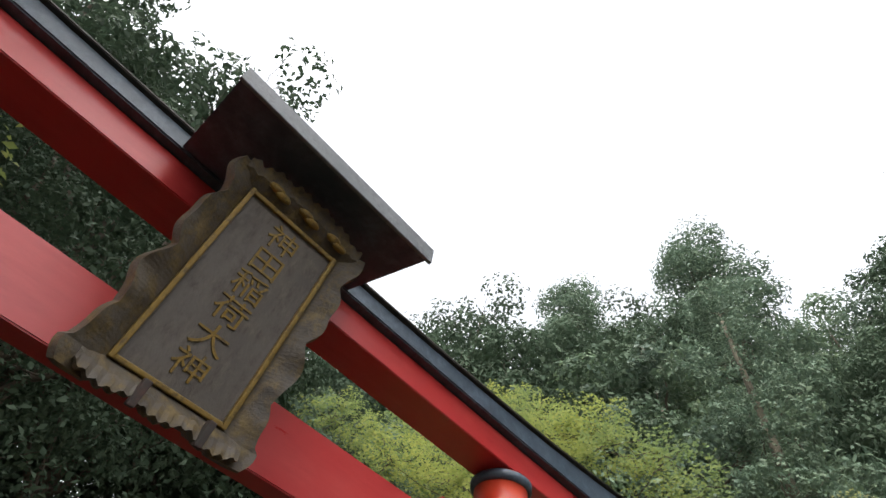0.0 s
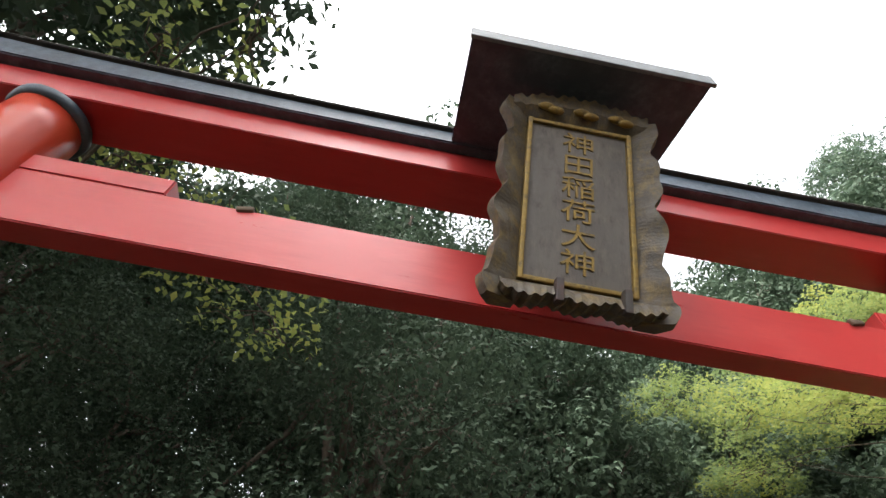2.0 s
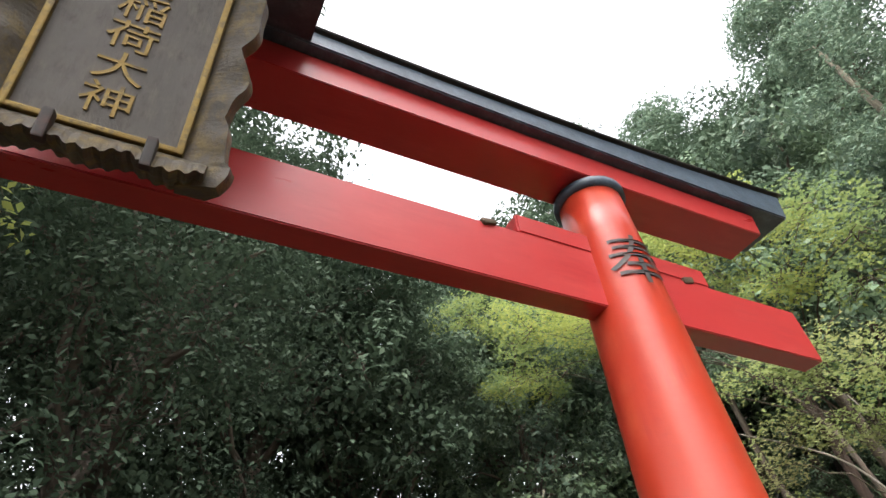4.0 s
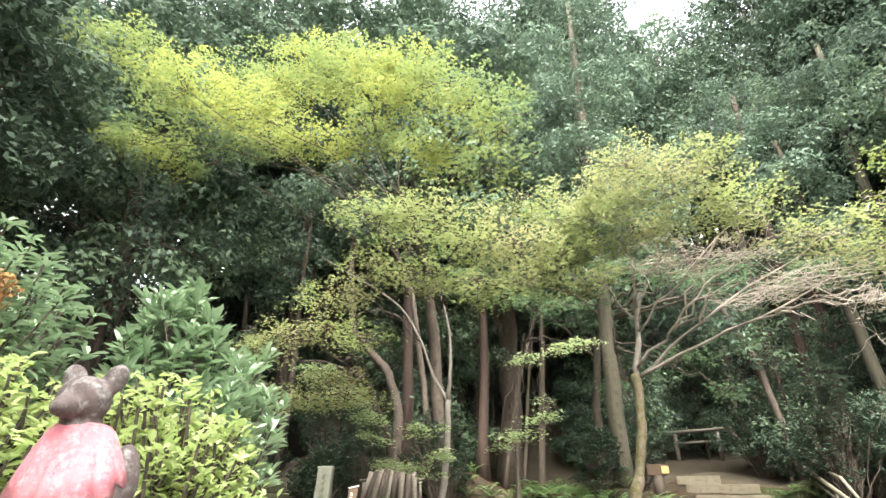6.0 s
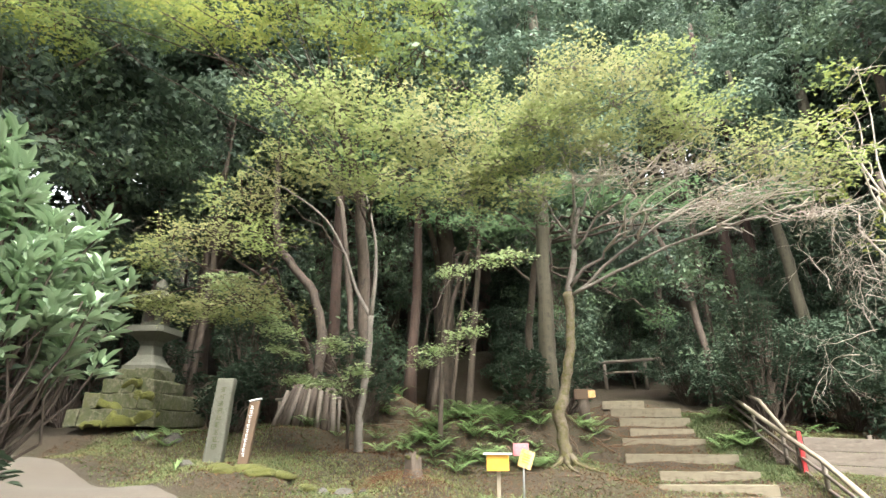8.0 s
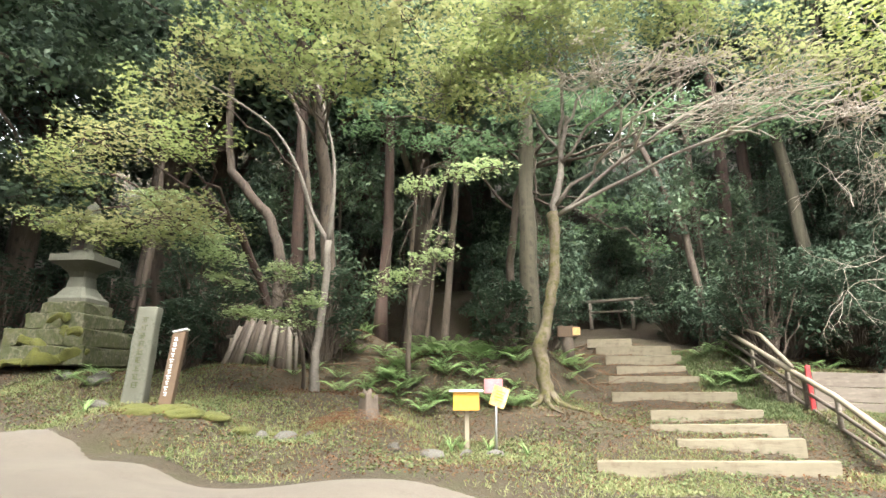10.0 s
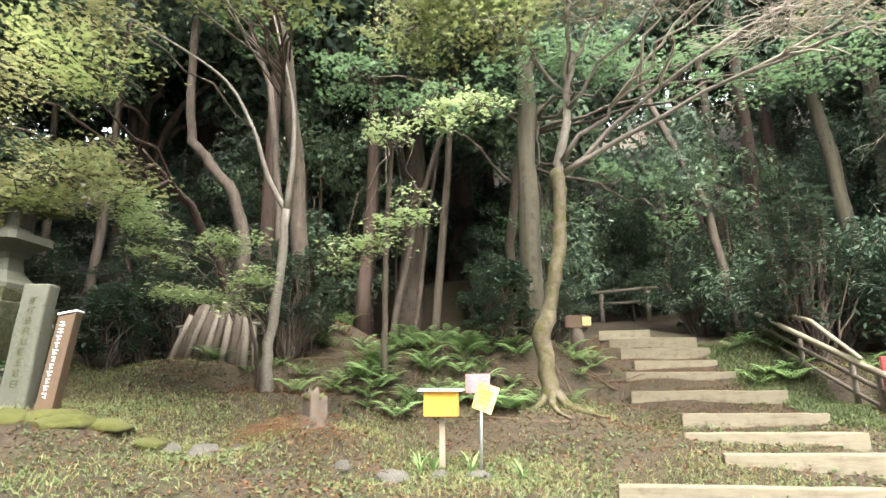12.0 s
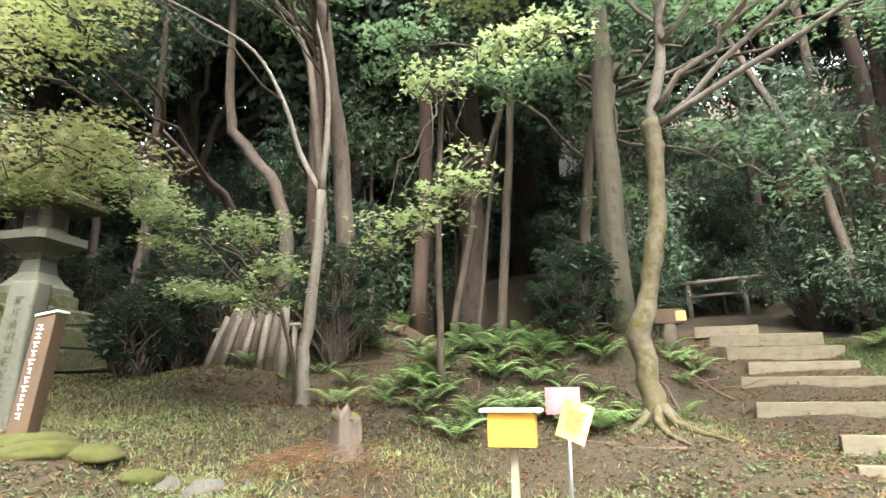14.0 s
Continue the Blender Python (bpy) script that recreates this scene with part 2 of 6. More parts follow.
M_MIDLEAF = foliage("mid_green_leaves", [(0.0, (0.0697, 0.1111, 0.0739)), (0.5, (0.1084, 0.1681, 0.0990)), (1.0, (0.1852, 0.2337, 0.1211))], 0.4, 0.35, 0.4, [(0.0, (0.0464, 0.0843, 0.0739)), (1.0, (0.1235, 0.1558, 0.1052))])
M_DARKLEAF = foliage("dark_evergreen_leaves", [(0.0, (0.0317, 0.0578, 0.0385)), (0.5, (0.0548, 0.0844, 0.0518)), (1.0, (0.0861, 0.1140, 0.0716))], 0.68, 0.25)
M_CONIFER = foliage("conifer_needles", [(0.0, (0.0606, 0.1055, 0.0825)), (0.5, (0.1010, 0.1534, 0.1045)), (1.0, (0.1616, 0.2012, 0.1265))], 0.5, 0.3)
# Greens are paled to carry the sky's gloss on these leaves.
M_BIGLEAF = foliage("glossy_shrub_leaves", [(0.0, (0.15, 0.235, 0.14)), (0.5, (0.225, 0.34, 0.17)), (1.0, (0.36, 0.44, 0.28))], 0.28, 0.25)
M_LIME = foliage("lime_green_shrub_leaves", [(0.0, (0.2661, 0.3760, 0.1109)), (0.5, (0.3992, 0.5014, 0.1668)), (1.0, (0.5594, 0.5766, 0.3160))], 0.5, 0.45)
M_FERN = foliage("fern_fronds", [(0.0, (0.1242, 0.2061, 0.0825)), (0.5, (0.1822, 0.2805, 0.1074)), (1.0, (0.2650, 0.3630, 0.1404))], 0.55, 0.35)
M_EDGE = surface("grey_copper_edging", [(0.3, (0.10, 0.115, 0.125)), (0.7, (0.17, 0.185, 0.195))], [(0.3, (0.08, 0.09, 0.10)), (0.7, (0.2, 0.21, 0.22))], 0.55, 0, 5, 40, 0.2)
M_GRASS = foliage("grass_blades", [(0.0, (0.0972, 0.1301, 0.0496)), (0.5, (0.1620, 0.1950, 0.0781)), (1.0, (0.2700, 0.2497, 0.1352))], 0.6, 0.3)
M_LITTER = foliage("dead_leaves", [(0.0, (0.0524, 0.0240, 0.0118)), (0.5, (0.1047, 0.0523, 0.0256)), (1.0, (0.1883, 0.1133, 0.0591))], 0.8, 0.1)
M_BERRY = foliage("orange_flower_panicle", [(0.0, (0.24, 0.11, 0.04)), (0.5, (0.34, 0.18, 0.07)), (1.0, (0.42, 0.27, 0.12))], 0.7, 0.2)


# ---- geometry helpers ----
def link(name, me, mat, parent=None, label=""):
    me.materials.append(mat)
    ob = new(name, me)
    if parent:
        ob.parent = parent
    if label:
        ob["label"] = label
    return ob


def part(name, bm, mat, parent=None, label="", smooth=False):
    me = bpy.data.meshes.new(name)
    bm.to_mesh(me)
    bm.free()
    if smooth:
        me.polygons.foreach_set("use_smooth", [True] * len(me.polygons))
    return link(name, me, mat, parent, label)


def thing(name, at, label, category, group="", kind="", turn=0):
    e = new(name)
    e.empty_display_size = 0.1
    e.matrix_basis = pose(*at, 0, 0, turn)
    return tagged(e, label, category, group, kind)


def mesh_np(name, v, f, mat, parent=None, label="", smooth=False):
    """A mesh from arrays: vertices (n, 3) and faces (m, k)."""
    me = bpy.data.meshes.new(name)
    v, f = np.asarray(v, np.float32), np.asarray(f, np.int32)
    me.vertices.add(len(v))
    me.vertices.foreach_set("co", v.ravel())
    me.loops.add(f.size)
    me.loops.foreach_set("vertex_index", f.ravel())
    me.polygons.add(len(f))
    me.polygons.foreach_set("loop_start", np.arange(len(f), dtype=np.int32) * f.shape[1])
    if smooth:
        me.polygons.foreach_set("use_smooth", np.ones(len(f), bool))
    me.update(calc_edges=True)
    return link(name, me, mat, parent, label)


def tube_arrays(path, radii, sides=8, wobble=0.0, rng=None):
    p = np.array(path, float)
    r = np.array(radii, float)
    t = np.gradient(p, axis=0)
    t /= np.linalg.norm(t, axis=1)[:, None] + 1e-9
    ref = np.array([1.0, 0.13, 0.07]) if abs(t[0][2]) > 0.6 else np.array([0, 0.1, 1.0])
    a = np.cross(t, ref)
    a /= np.linalg.norm(a, axis=1)[:, None] + 1e-9
    b = np.cross(t, a)
    ang = np.linspace(0, 2 * np.pi, sides, endpoint=False)
    rr = r[:, None] * np.ones(sides)
    if wobble and rng is not None:
        rr = rr * (1 + wobble * rng.standard_normal(rr.shape))
    v = p[:, None, :] + rr[:, :, None] * (np.cos(ang)[None, :, None] * a[:, None, :] + np.sin(ang)[None, :, None] * b[:, None, :])
    n = len(p)
    i, j = np.meshgrid(np.arange(n - 1), np.arange(sides), indexing="ij")
    k = (j + 1) % sides
    f = np.stack([i * sides + j, i * sides + k, (i + 1) * sides + k, (i + 1) * sides + j], -1).reshape(-1, 4)
    v = np.concatenate([v.reshape(-1, 3), p[:1], p[-1:]])
    js = np.arange(sides)
    ks = (js + 1) % sides
    c0, c1 = n * sides, n * sides + 1
    caps = np.concatenate([np.stack([js * 0 + c0, ks, js, js], -1), np.stack([js * 0 + c1, (n - 1) * sides + js, (n - 1) * sides + ks, (n - 1) * sides + ks], -1)])
    return v, f, caps


def joined(items):
    vs, fs, o = [], [], 0
    for v, f in items:
        vs.append(v)
        fs.append(f + o)
        o += len(v)
    return np.concatenate(vs), np.concatenate(fs)


def tube(name, path, radii, mat, parent=None, sides=8, label="", wobble=0.0, rng=None):
    v, f, caps = tube_arrays(path, radii, sides, wobble, rng)
    bm = bmesh.new()
    bv = [bm.verts.new(x) for x in v]
    for q in f:
        bm.faces.new([bv[i] for i in q])
    for q in caps:
        bm.faces.new([bv[i] for i in q[:3]])
    return part(name, bm, mat, parent, label, True)


def bend(a, b, n=7, sag=0.0, jitter=0.0, rng=None):
    """A bowed, slightly uneven line from a to b."""
    a, b = np.array(a, float), np.array(b, float)
    s = np.linspace(0, 1, n)[:, None]
    p = a + (b - a) * s
    p[:, 2] += sag * np.sin(np.pi * s[:, 0])
    if rng is not None and jitter:
        w = rng.standard_normal((n, 3)) * jitter
        w[0] = w[-1] = 0
        p += w
    return p


def smooth_line(points, n):
    """A rounded line through the given points, n steps to each."""
    p = [np.array(q, float) for q in points]
    p = [2 * p[0] - p[1]] + p + [2 * p[-1] - p[-2]]
    out = []
    for a, b, c, d in zip(p, p[1:], p[2:], p[3:]):
        for k in range(n):
            t = k / n
            out.append(0.5 * (2 * b + (c - a) * t + (2 * a - 5 * b + 4 * c - d) * t * t + (3 * b - a - 3 * c + d) * t ** 3))
    return np.array(out + [p[-2]])


def box_bm(sx, sy, sz, bevel=0.0, at=(0, 0, 0), seg=2):
    bm = bmesh.new()
    bmesh.ops.create_cube(bm, size=1, matrix=Matrix.Translation(at) @ Matrix.Diagonal((sx, sy, sz, 1)))
    if bevel:
        bmesh.ops.bevel(bm, geom=bm.edges[:], offset=bevel, segments=seg, affect="EDGES", profile=0.6)
    return bm


def add_box(bm, sx, sy, sz, at, rot=None):
    m = Matrix.Translation(at) @ (rot or Matrix()) @ Matrix.Diagonal((sx, sy, sz, 1))
    bmesh.ops.create_cube(bm, size=1, matrix=m)


def roughen(bm, amount, scale, seed=0):
    for v in bm.verts:
        v.co += noise.noise_vector(v.co * scale + Vector((seed, seed * 2, 0))) * amount


def leaves(rng, centre, count, size, flat=0.5, shape="leaf", aspect=0.45, direction=None, spread=1.0, facing=None):
    """Leaf blades at the given places: arrays of vertices and faces. flat: 1 lies level, 0 any way round; facing: a normal for each."""
    c = np.repeat(np.asarray(centre, float), count, axis=0) if count > 1 else np.asarray(centre, float)
    n = len(c)
    nor = rng.standard_normal((n, 3)) * (1 - flat)
    nor[:, 2] = np.abs(nor[:, 2]) + flat
    if facing is not None:
        nor = facing + rng.standard_normal((n, 3)) * 0.32
    nor /= np.linalg.norm(nor, axis=1)[:, None]
    d = rng.standard_normal((n, 3)) if direction is None else np.asarray(direction, float) + rng.standard_normal((n, 3)) * 0.35 * spread
    d -= nor * (d * nor).sum(1)[:, None]
    d /= np.linalg.norm(d, axis=1)[:, None] + 1e-9
    s = np.cross(nor, d)
    L = size * (0.7 + 0.6 * rng.random(n))[:, None]
    if shape == "leaf":
        w = L * aspect
        v = np.stack([c, c + d * L * 0.45 + s * w * 0.5 + nor * L * 0.06, c + d * L - nor * L * 0.12, c + d * L * 0.45 - s * w * 0.5 + nor * L * 0.06], 1)
        return v.reshape(-1, 3), np.arange(4 * n).reshape(-1, 4)
    # three pointed lobes on one stalk, cut as one outline of two kites and a spear
    pts = [(0, 0), (0.25, 0.55), (0.42, 0.18), (1.0, 0.0), (0.42, -0.18), (0.25, -0.55)]
    v = np.stack([c + d * L * px + s * L * py - nor * L * 0.10 * abs(py) for px, py in pts], 1)
    base = (np.arange(n) * 6)[:, None]
    f = np.concatenate([base + np.array([0, 1, 2, 3]), base + np.array([0, 3, 4, 5])])
    return v.reshape(-1, 3), f


def spray_leaves(rng, pads, per_pad, size, shape="maple", spray=0.38, per_spray=26, droop=0.25, flat=0.72, aspect=0.5, thick=0.06):
    """Level sprays of leaves inside ellipsoid pads (centre, radii): the layered look of a maple."""
    out = []
    for (cx, cy, cz, rx, ry, rz) in pads:
        k = max(2, int(per_pad * rx * ry / per_spray))
        q = rng.standard_normal((k, 3))
        q /= np.linalg.norm(q, axis=1)[:, None]
        q *= (rng.random(k) ** 0.45)[:, None]
        cen = np.array([cx, cy, cz]) + q * [rx, ry, rz]
        cen[:, 2] += 0.25 * rz * noise_wave(cen, 1.7)
        ang = rng.random((k, per_spray)) * 2 * np.pi
        rad = np.sqrt(rng.random((k, per_spray))) * spray * (0.6 + 0.7 * rng.random((k, 1)))
        heading = rng.random(k) * 2 * np.pi
        u, v = rad * np.cos(ang), rad * np.sin(ang) * 0.6
        x = cen[:, None, 0] + u * np.cos(heading)[:, None] - v * np.sin(heading)[:, None]
        y = cen[:, None, 1] + u * np.sin(heading)[:, None] + v * np.cos(heading)[:, None]
        z = cen[:, None, 2] - droop * rad ** 2 / spray + rng.standard_normal((k, per_spray)) * thick
        out.append(np.stack([x, y, z], -1).reshape(-1, 3))
    return leaves(rng, np.concatenate(out), 1, size, flat, shape, aspect)


def noise_wave(p, s):
    return np.sin(p[:, 0] * s + 1.3) * np.cos(p[:, 1] * s * 1.2 + 0.4)


def clump_leaves(rng, pads, per_pad, size, clump=0.5, per_clump=40, flat=0.3, shape="leaf", aspect=0.5, shell=0.75):
    """Billows of leaves that face outwards, set on the outside of ellipsoid pads: the broken outline of an evergreen crown."""
    out, face = [], []
    for (cx, cy, cz, rx, ry, rz) in pads:
        k = max(3, int(per_pad / per_clump))
        q = rng.standard_normal((k, 3))
        q /= np.linalg.norm(q, axis=1)[:, None]
        q *= (shell + (1 - shell) * rng.random(k))[:, None]
        cen = np.array([cx, cy, cz]) + q * [rx, ry, rz]
        d = rng.standard_normal((k, per_clump, 3))
        d[:, :, 2] = d[:, :, 2] * 0.9 + 0.25
        d /= np.linalg.norm(d, axis=2)[:, :, None]
        r = d * clump * (0.45 + 0.4 * rng.random((k, 1, 1))) * (0.65 + 0.45 * rng.random((k, per_clump, 1)))
        r[:, :, 2] *= 0.62
        out.append((cen[:, None, :] + r).reshape(-1, 3))
        f = d * [0.8, 0.8, 0.9]
        f[:, :, 2] += flat
        face.append(f.reshape(-1, 3))
    return leaves(rng, np.concatenate(out), 1, size, flat, shape, aspect, facing=np.concatenate(face))


def twig_arrays(rng, start, pads, count, r0=0.012, length=0.8):
    items = []
    for pd in pads:
        c = np.array(pd[:3])
        for _ in range(count):
            q = rng.standard_normal(3)
            q /= np.linalg.norm(q)
            e = c + q * np.array(pd[3:]) * 0.95
            v, f, _ = tube_arrays(bend(c + rng.standard_normal(3) * 0.08, e, 5, -0.06, 0.05, rng), np.linspace(r0, 0.003, 5), 4)
            items.append((v, f))
    return joined(items)


def tangle_arrays(rng, pads, count, r0=0.010):
    """Long arching bare twigs that fork twice and droop at their tips."""
    items = []
    for pd in pads:
        c, ext = np.array(pd[:3]), np.array(pd[3:])
        for _ in range(count):
            p = c + rng.standard_normal(3) * ext * 0.35
            d = rng.standard_normal(3) * [1, 0.7, 0.5]
            todo = [(p, d / np.linalg.norm(d), r0 * rng.uniform(0.6, 1.2), 0)]
            while todo:
                q, d, r, lev = todo.pop()
                line = [q]
                for _ in range(7):
                    d = d + rng.standard_normal(3) * 0.22 - np.array([0, 0, 0.10])
                    d /= np.linalg.norm(d)
                    q = q + d * ext.mean() * (0.24, 0.15, 0.10)[lev]
                    line.append(q)
                v, f, _ = tube_arrays(line, np.linspace(r, r * 0.45, 8), 4)
                items.append((v, f))
                if lev < 2:
                    for k in (2, 4, 5, 6):
                        e = d + rng.standard_normal(3) * 0.75
                        todo.append((line[k], e / np.linalg.norm(e), r * 0.55, lev + 1))
    return joined(items)


def tree(name, base, trunk, radii, bark, label, pads=(), crown=None, leaf_mat=None, limbs_from=None, limb_r=0.05, twigs=6, sag=0.3, seed=1, group="", twig_mat=None, extra=()):
    """A tree: a tapered trunk, a limb to each pad of the crown, twigs in the pads, and leaves."""
    rng = np.random.default_rng(seed)
    t = thing(name, base, label, "tree", group)
    b = np.array(base)
    path = np.array([base] + list(trunk), float) - b
    fine = np.concatenate([path[i] + (path[i + 1] - path[i]) * np.linspace(0, 1, 5)[:-1, None] for i in range(len(path) - 1)] + [path[-1:]])
    rf = np.interp(np.linspace(0, 1, len(fine)), np.linspace(0, 1, len(radii)), radii)
    rf[0] *= 1.35
    fine[0][2] -= 0.25
    jit = rng.standard_normal(fine.shape) * (rf * (0.06 if bark == M_CEDARBARK else 0.14))[:, None]
    jit[0] = jit[-1] = 0
    tube("trunk", fine + jit, rf, bark, t, 12, "", 0.05, rng)
    local = [(p[0] - b[0], p[1] - b[1], p[2] - b[2], *p[3:]) for p in pads]
    if limbs_from is not None and local:
        lo, hi = limbs_from
        for p in local:
            s = lo + (hi - lo) * rng.random()
            i = min(len(fine) - 1, int(s * (len(fine) - 1)))
            a = fine[i]
            line = bend(a, np.array(p[:3]), 9, sag * rng.uniform(0.4, 1.2), 0.06, rng)
            r = min(limb_r, rf[i] * 0.7)
            tube("limb", line, np.linspace(r, r * 0.3, 9), twig_mat or bark, t, 7, "", 0.05, rng)
    if twigs and local:
        v, f = twig_arrays(rng, None, local, twigs)
        tagged(mesh_np("twig_mass", v, f, twig_mat or bark, t), kind="stuff")
    if crown and local:
        v, f = crown(rng, local)
        tagged(mesh_np("crown", v, f, leaf_mat, t), kind="stuff")
    for nm, sub, fn, mat in extra:
        loc = [(p[0] - b[0], p[1] - b[1], p[2] - b[2], *p[3:]) for p in sub]
        v, f = fn(rng, loc)
        tagged(mesh_np(nm, v, f, mat, t), kind="stuff")
    return t


# ---- ground ----
SPOTS = [(0.9, -6.8, 0.45), (0.7, -5.2, 0.38), (0.65, -4.3, 0.15), (0.55, -2.3, -0.15), (0.2, 0.5, -0.22), (-0.34, -7.63, 0.42), (-0.34, -4.43, 0.32),
         (-1.0, -3.2, 0.3), (-3.0, -2.5, 0.5), (-4.5, -0.6, 0.7), (3.0, -5.0, 0.3), (4.0, -1.0, -0.1), (-5.0, 0.3, 0.25), (-9.0, 1.0, 0.6), (4.0, 3.4, -0.05),
         (0.0, 3.0, -0.12), (-3.1, 2.9, 0.16), (-4.4, 2.75, 0.36), (-6.5, 3.1, 0.52), (-9.5, 4.0, 0.85), (-12.0, 4.6, 1.2)]
BANK = [(-3.6, 4.4, 0.42), (-5.7, 4.07, 0.84), (-5.0, 3.88, 0.77), (-1.48, 4.95, 0.31), (-2.75, 4.9, 0.66), (-1.16, 5.05, 0.27), (-4.5, 6.46, 0.95), (-0.83, 7.09, 0.76),
        (-1.5, 9.36, 1.86), (-1.8, 4.5, 0.24), (0.4, 4.9, 0.0), (1.6, 4.9, 0.05), (1.3, 5.6, 0.18), (1.2, 6.4, 0.37), (1.2, 7.2, 0.5), (1.2, 8.1, 0.65), (0.9, 9.3, 0.92), (0.8, 10.4, 1.2),
        (0.7, 11.3, 1.42), (0.6, 12.1, 1.68), (0.4, 12.9, 1.95), (0.0, 14.0, 2.18), (0.3, 16.5, 2.4), (0.0, 20.0, 3.0), (3.1, 6.0, 0.06), (2.8, 8.6, 0.72), (2.4, 11.4, 1.72),
        (4.2, 7.9, 0.62), (4.76, 14.3, 2.6), (7.0, 8.0, 0.9), (7.0, 12.0, 2.1), (-9.8, 6.1, 1.45), (-8.2, 6.1, 1.3), (-6.3, 7.3, 1.42), (-3.0, 9.0, 1.7), (-6.5, 10.0, 2.4), (-9.5, 9.5, 2.8), (3.4, 9.8, 1.3), (-0.6, 10.6, 1.5), (0.0, 8.5, 0.74), (-0.1, 9.7, 1.02), (0.1, 10.65, 1.22), (-0.15, 11.45, 1.48), (0.45, 7.4, 0.50), (-0.4, 12.3, 1.76)]
HILL = [(x, y, 2.6 + 0.60 * (y - 15) + 0.25 * max(0, -x - 6)) for y in (18, 24, 32, 44, 58) for x in (-40, -28, -18, -10, -5, 6, 12, 20, 30, 42)]
HILL += [(x, y, 2.0 + 0.45 * (-x - 12)) for x in (-18, -26, -38) for y in (-24, -14, -4, 4, 11)] + [(x, y, 0.8 + 0.3 * (x - 9)) for x in (12, 20, 34) for y in (-20, -8, 2, 10)] + [(x, y, 0.5) for x in (-8, 0, 6) for y in (-13, -22, -40)]
CTRL = np.array(SPOTS + BANK + HILL)


def height(x, y):
    """The ground's height: a smooth blend of the known spots, levelling out far away."""
    x, y = np.atleast_1d(np.asarray(x, float)), np.atleast_1d(np.asarray(y, float))
    cx, cy = np.clip(x, -42, 42), np.clip(y, -42, 60)
    z = np.zeros(len(x))
    for s in range(0, len(x), 20000):
        d2 = (cx[s:s + 20000, None] - CTRL[:, 0]) ** 2 + (cy[s:s + 20000, None] - CTRL[:, 1]) ** 2 + 0.12
        w = 1 / d2 ** 1.75
        z[s:s + 20000] = (w * CTRL[:, 2]).sum(1) / w.sum(1)
    return z


def ground_z(x, y):
    return float(height([x], [y])[0])


def road_edge(x):
    return np.interp(x, [-40, -12, -9.5, -6.5, -4.4, -3.1, -1, 1, 5, 40], [12, 4.7, 4.0, 3.2, 2.74, 2.8, 3.5, 4.2, 4.4, 4.4])


def steps_axis(a, b, near, ratio, far):
    out = [b]
    s = near
    while out[-1] < far:
        out.append(out[-1] + s)
        s *= ratio
    low = [a]
    s = near
    while low[-1] > -far:
        low.append(low[-1] - s)
        s *= ratio
    return np.array(low[::-1] + list(np.arange(a + near, b - near / 2, near)) + out)


gx, gy = steps_axis(-11, 7, 0.14, 1.22, 600), steps_axis(-8, 15, 0.14, 1.22, 600)
X, Y = np.meshgrid(gx, gy, indexing="ij")
fx, fy = X.ravel(), Y.ravel()
fz = height(fx, fy)
on_road = fy < road_edge(fx)
lump = np.array([noise.noise(Vector((a * 1.6, b * 1.6, 3))) * 0.05 + noise.noise(Vector((a * 5, b * 5, 7))) * 0.022 if abs(a) < 20 and abs(b) < 24 else 0 for a, b in zip(fx, fy)])
fz = fz + lump * np.where(on_road, 0.15, 1.0)
ni, nj = X.shape
ii, jj = np.meshgrid(np.arange(ni - 1), np.arange(nj - 1), indexing="ij")
quad = np.stack([ii * nj + jj, (ii + 1) * nj + jj, (ii + 1) * nj + jj + 1, ii * nj + jj + 1], -1).reshape(-1, 4)
ground = mesh_np("ground", np.stack([fx, fy, fz], 1), quad, M_GROUND, smooth=True)
tagged(ground, "leaf-littered mossy soil rising into a wooded slope", "ground", kind="structure")

rx = np.arange(-24, 14, 0.12)
rv, rf = [], []
for i, x in enumerate(rx):
    e = road_edge(x) + 0.02 * math.sin(x * 3.1) + 0.015 * math.sin(x * 7.3)
    for j, s in enumerate(np.linspace(0, 1, 14)):
        yy = e - s * 3.6
        rv.append((x, yy, ground_z(x, yy) + 0.035 - (0.06 if j in (0, 13) else 0)))
for i in range(len(rx) - 1):
    for j in range(13):
        a = i * 14 + j
        rf.append((a, a + 1, a + 15, a + 14))
tagged(mesh_np("road", rv, rf, M_ROAD, smooth=True), "pale worn concrete forest road edged with grass", "road", kind="structure")

# ---- torii gate ----
TX, TYR, TYL = -0.335, -4.39, -7.93
TC = (TYR + TYL) / 2
torii = thing("torii_gate", (TX, TC, 0.3), "red-lacquered wooden torii gate with a black copper-clad top beam", "torii gate")


def at_torii(x, y, z):
    return (x - TX, y - TC, z - 0.3)


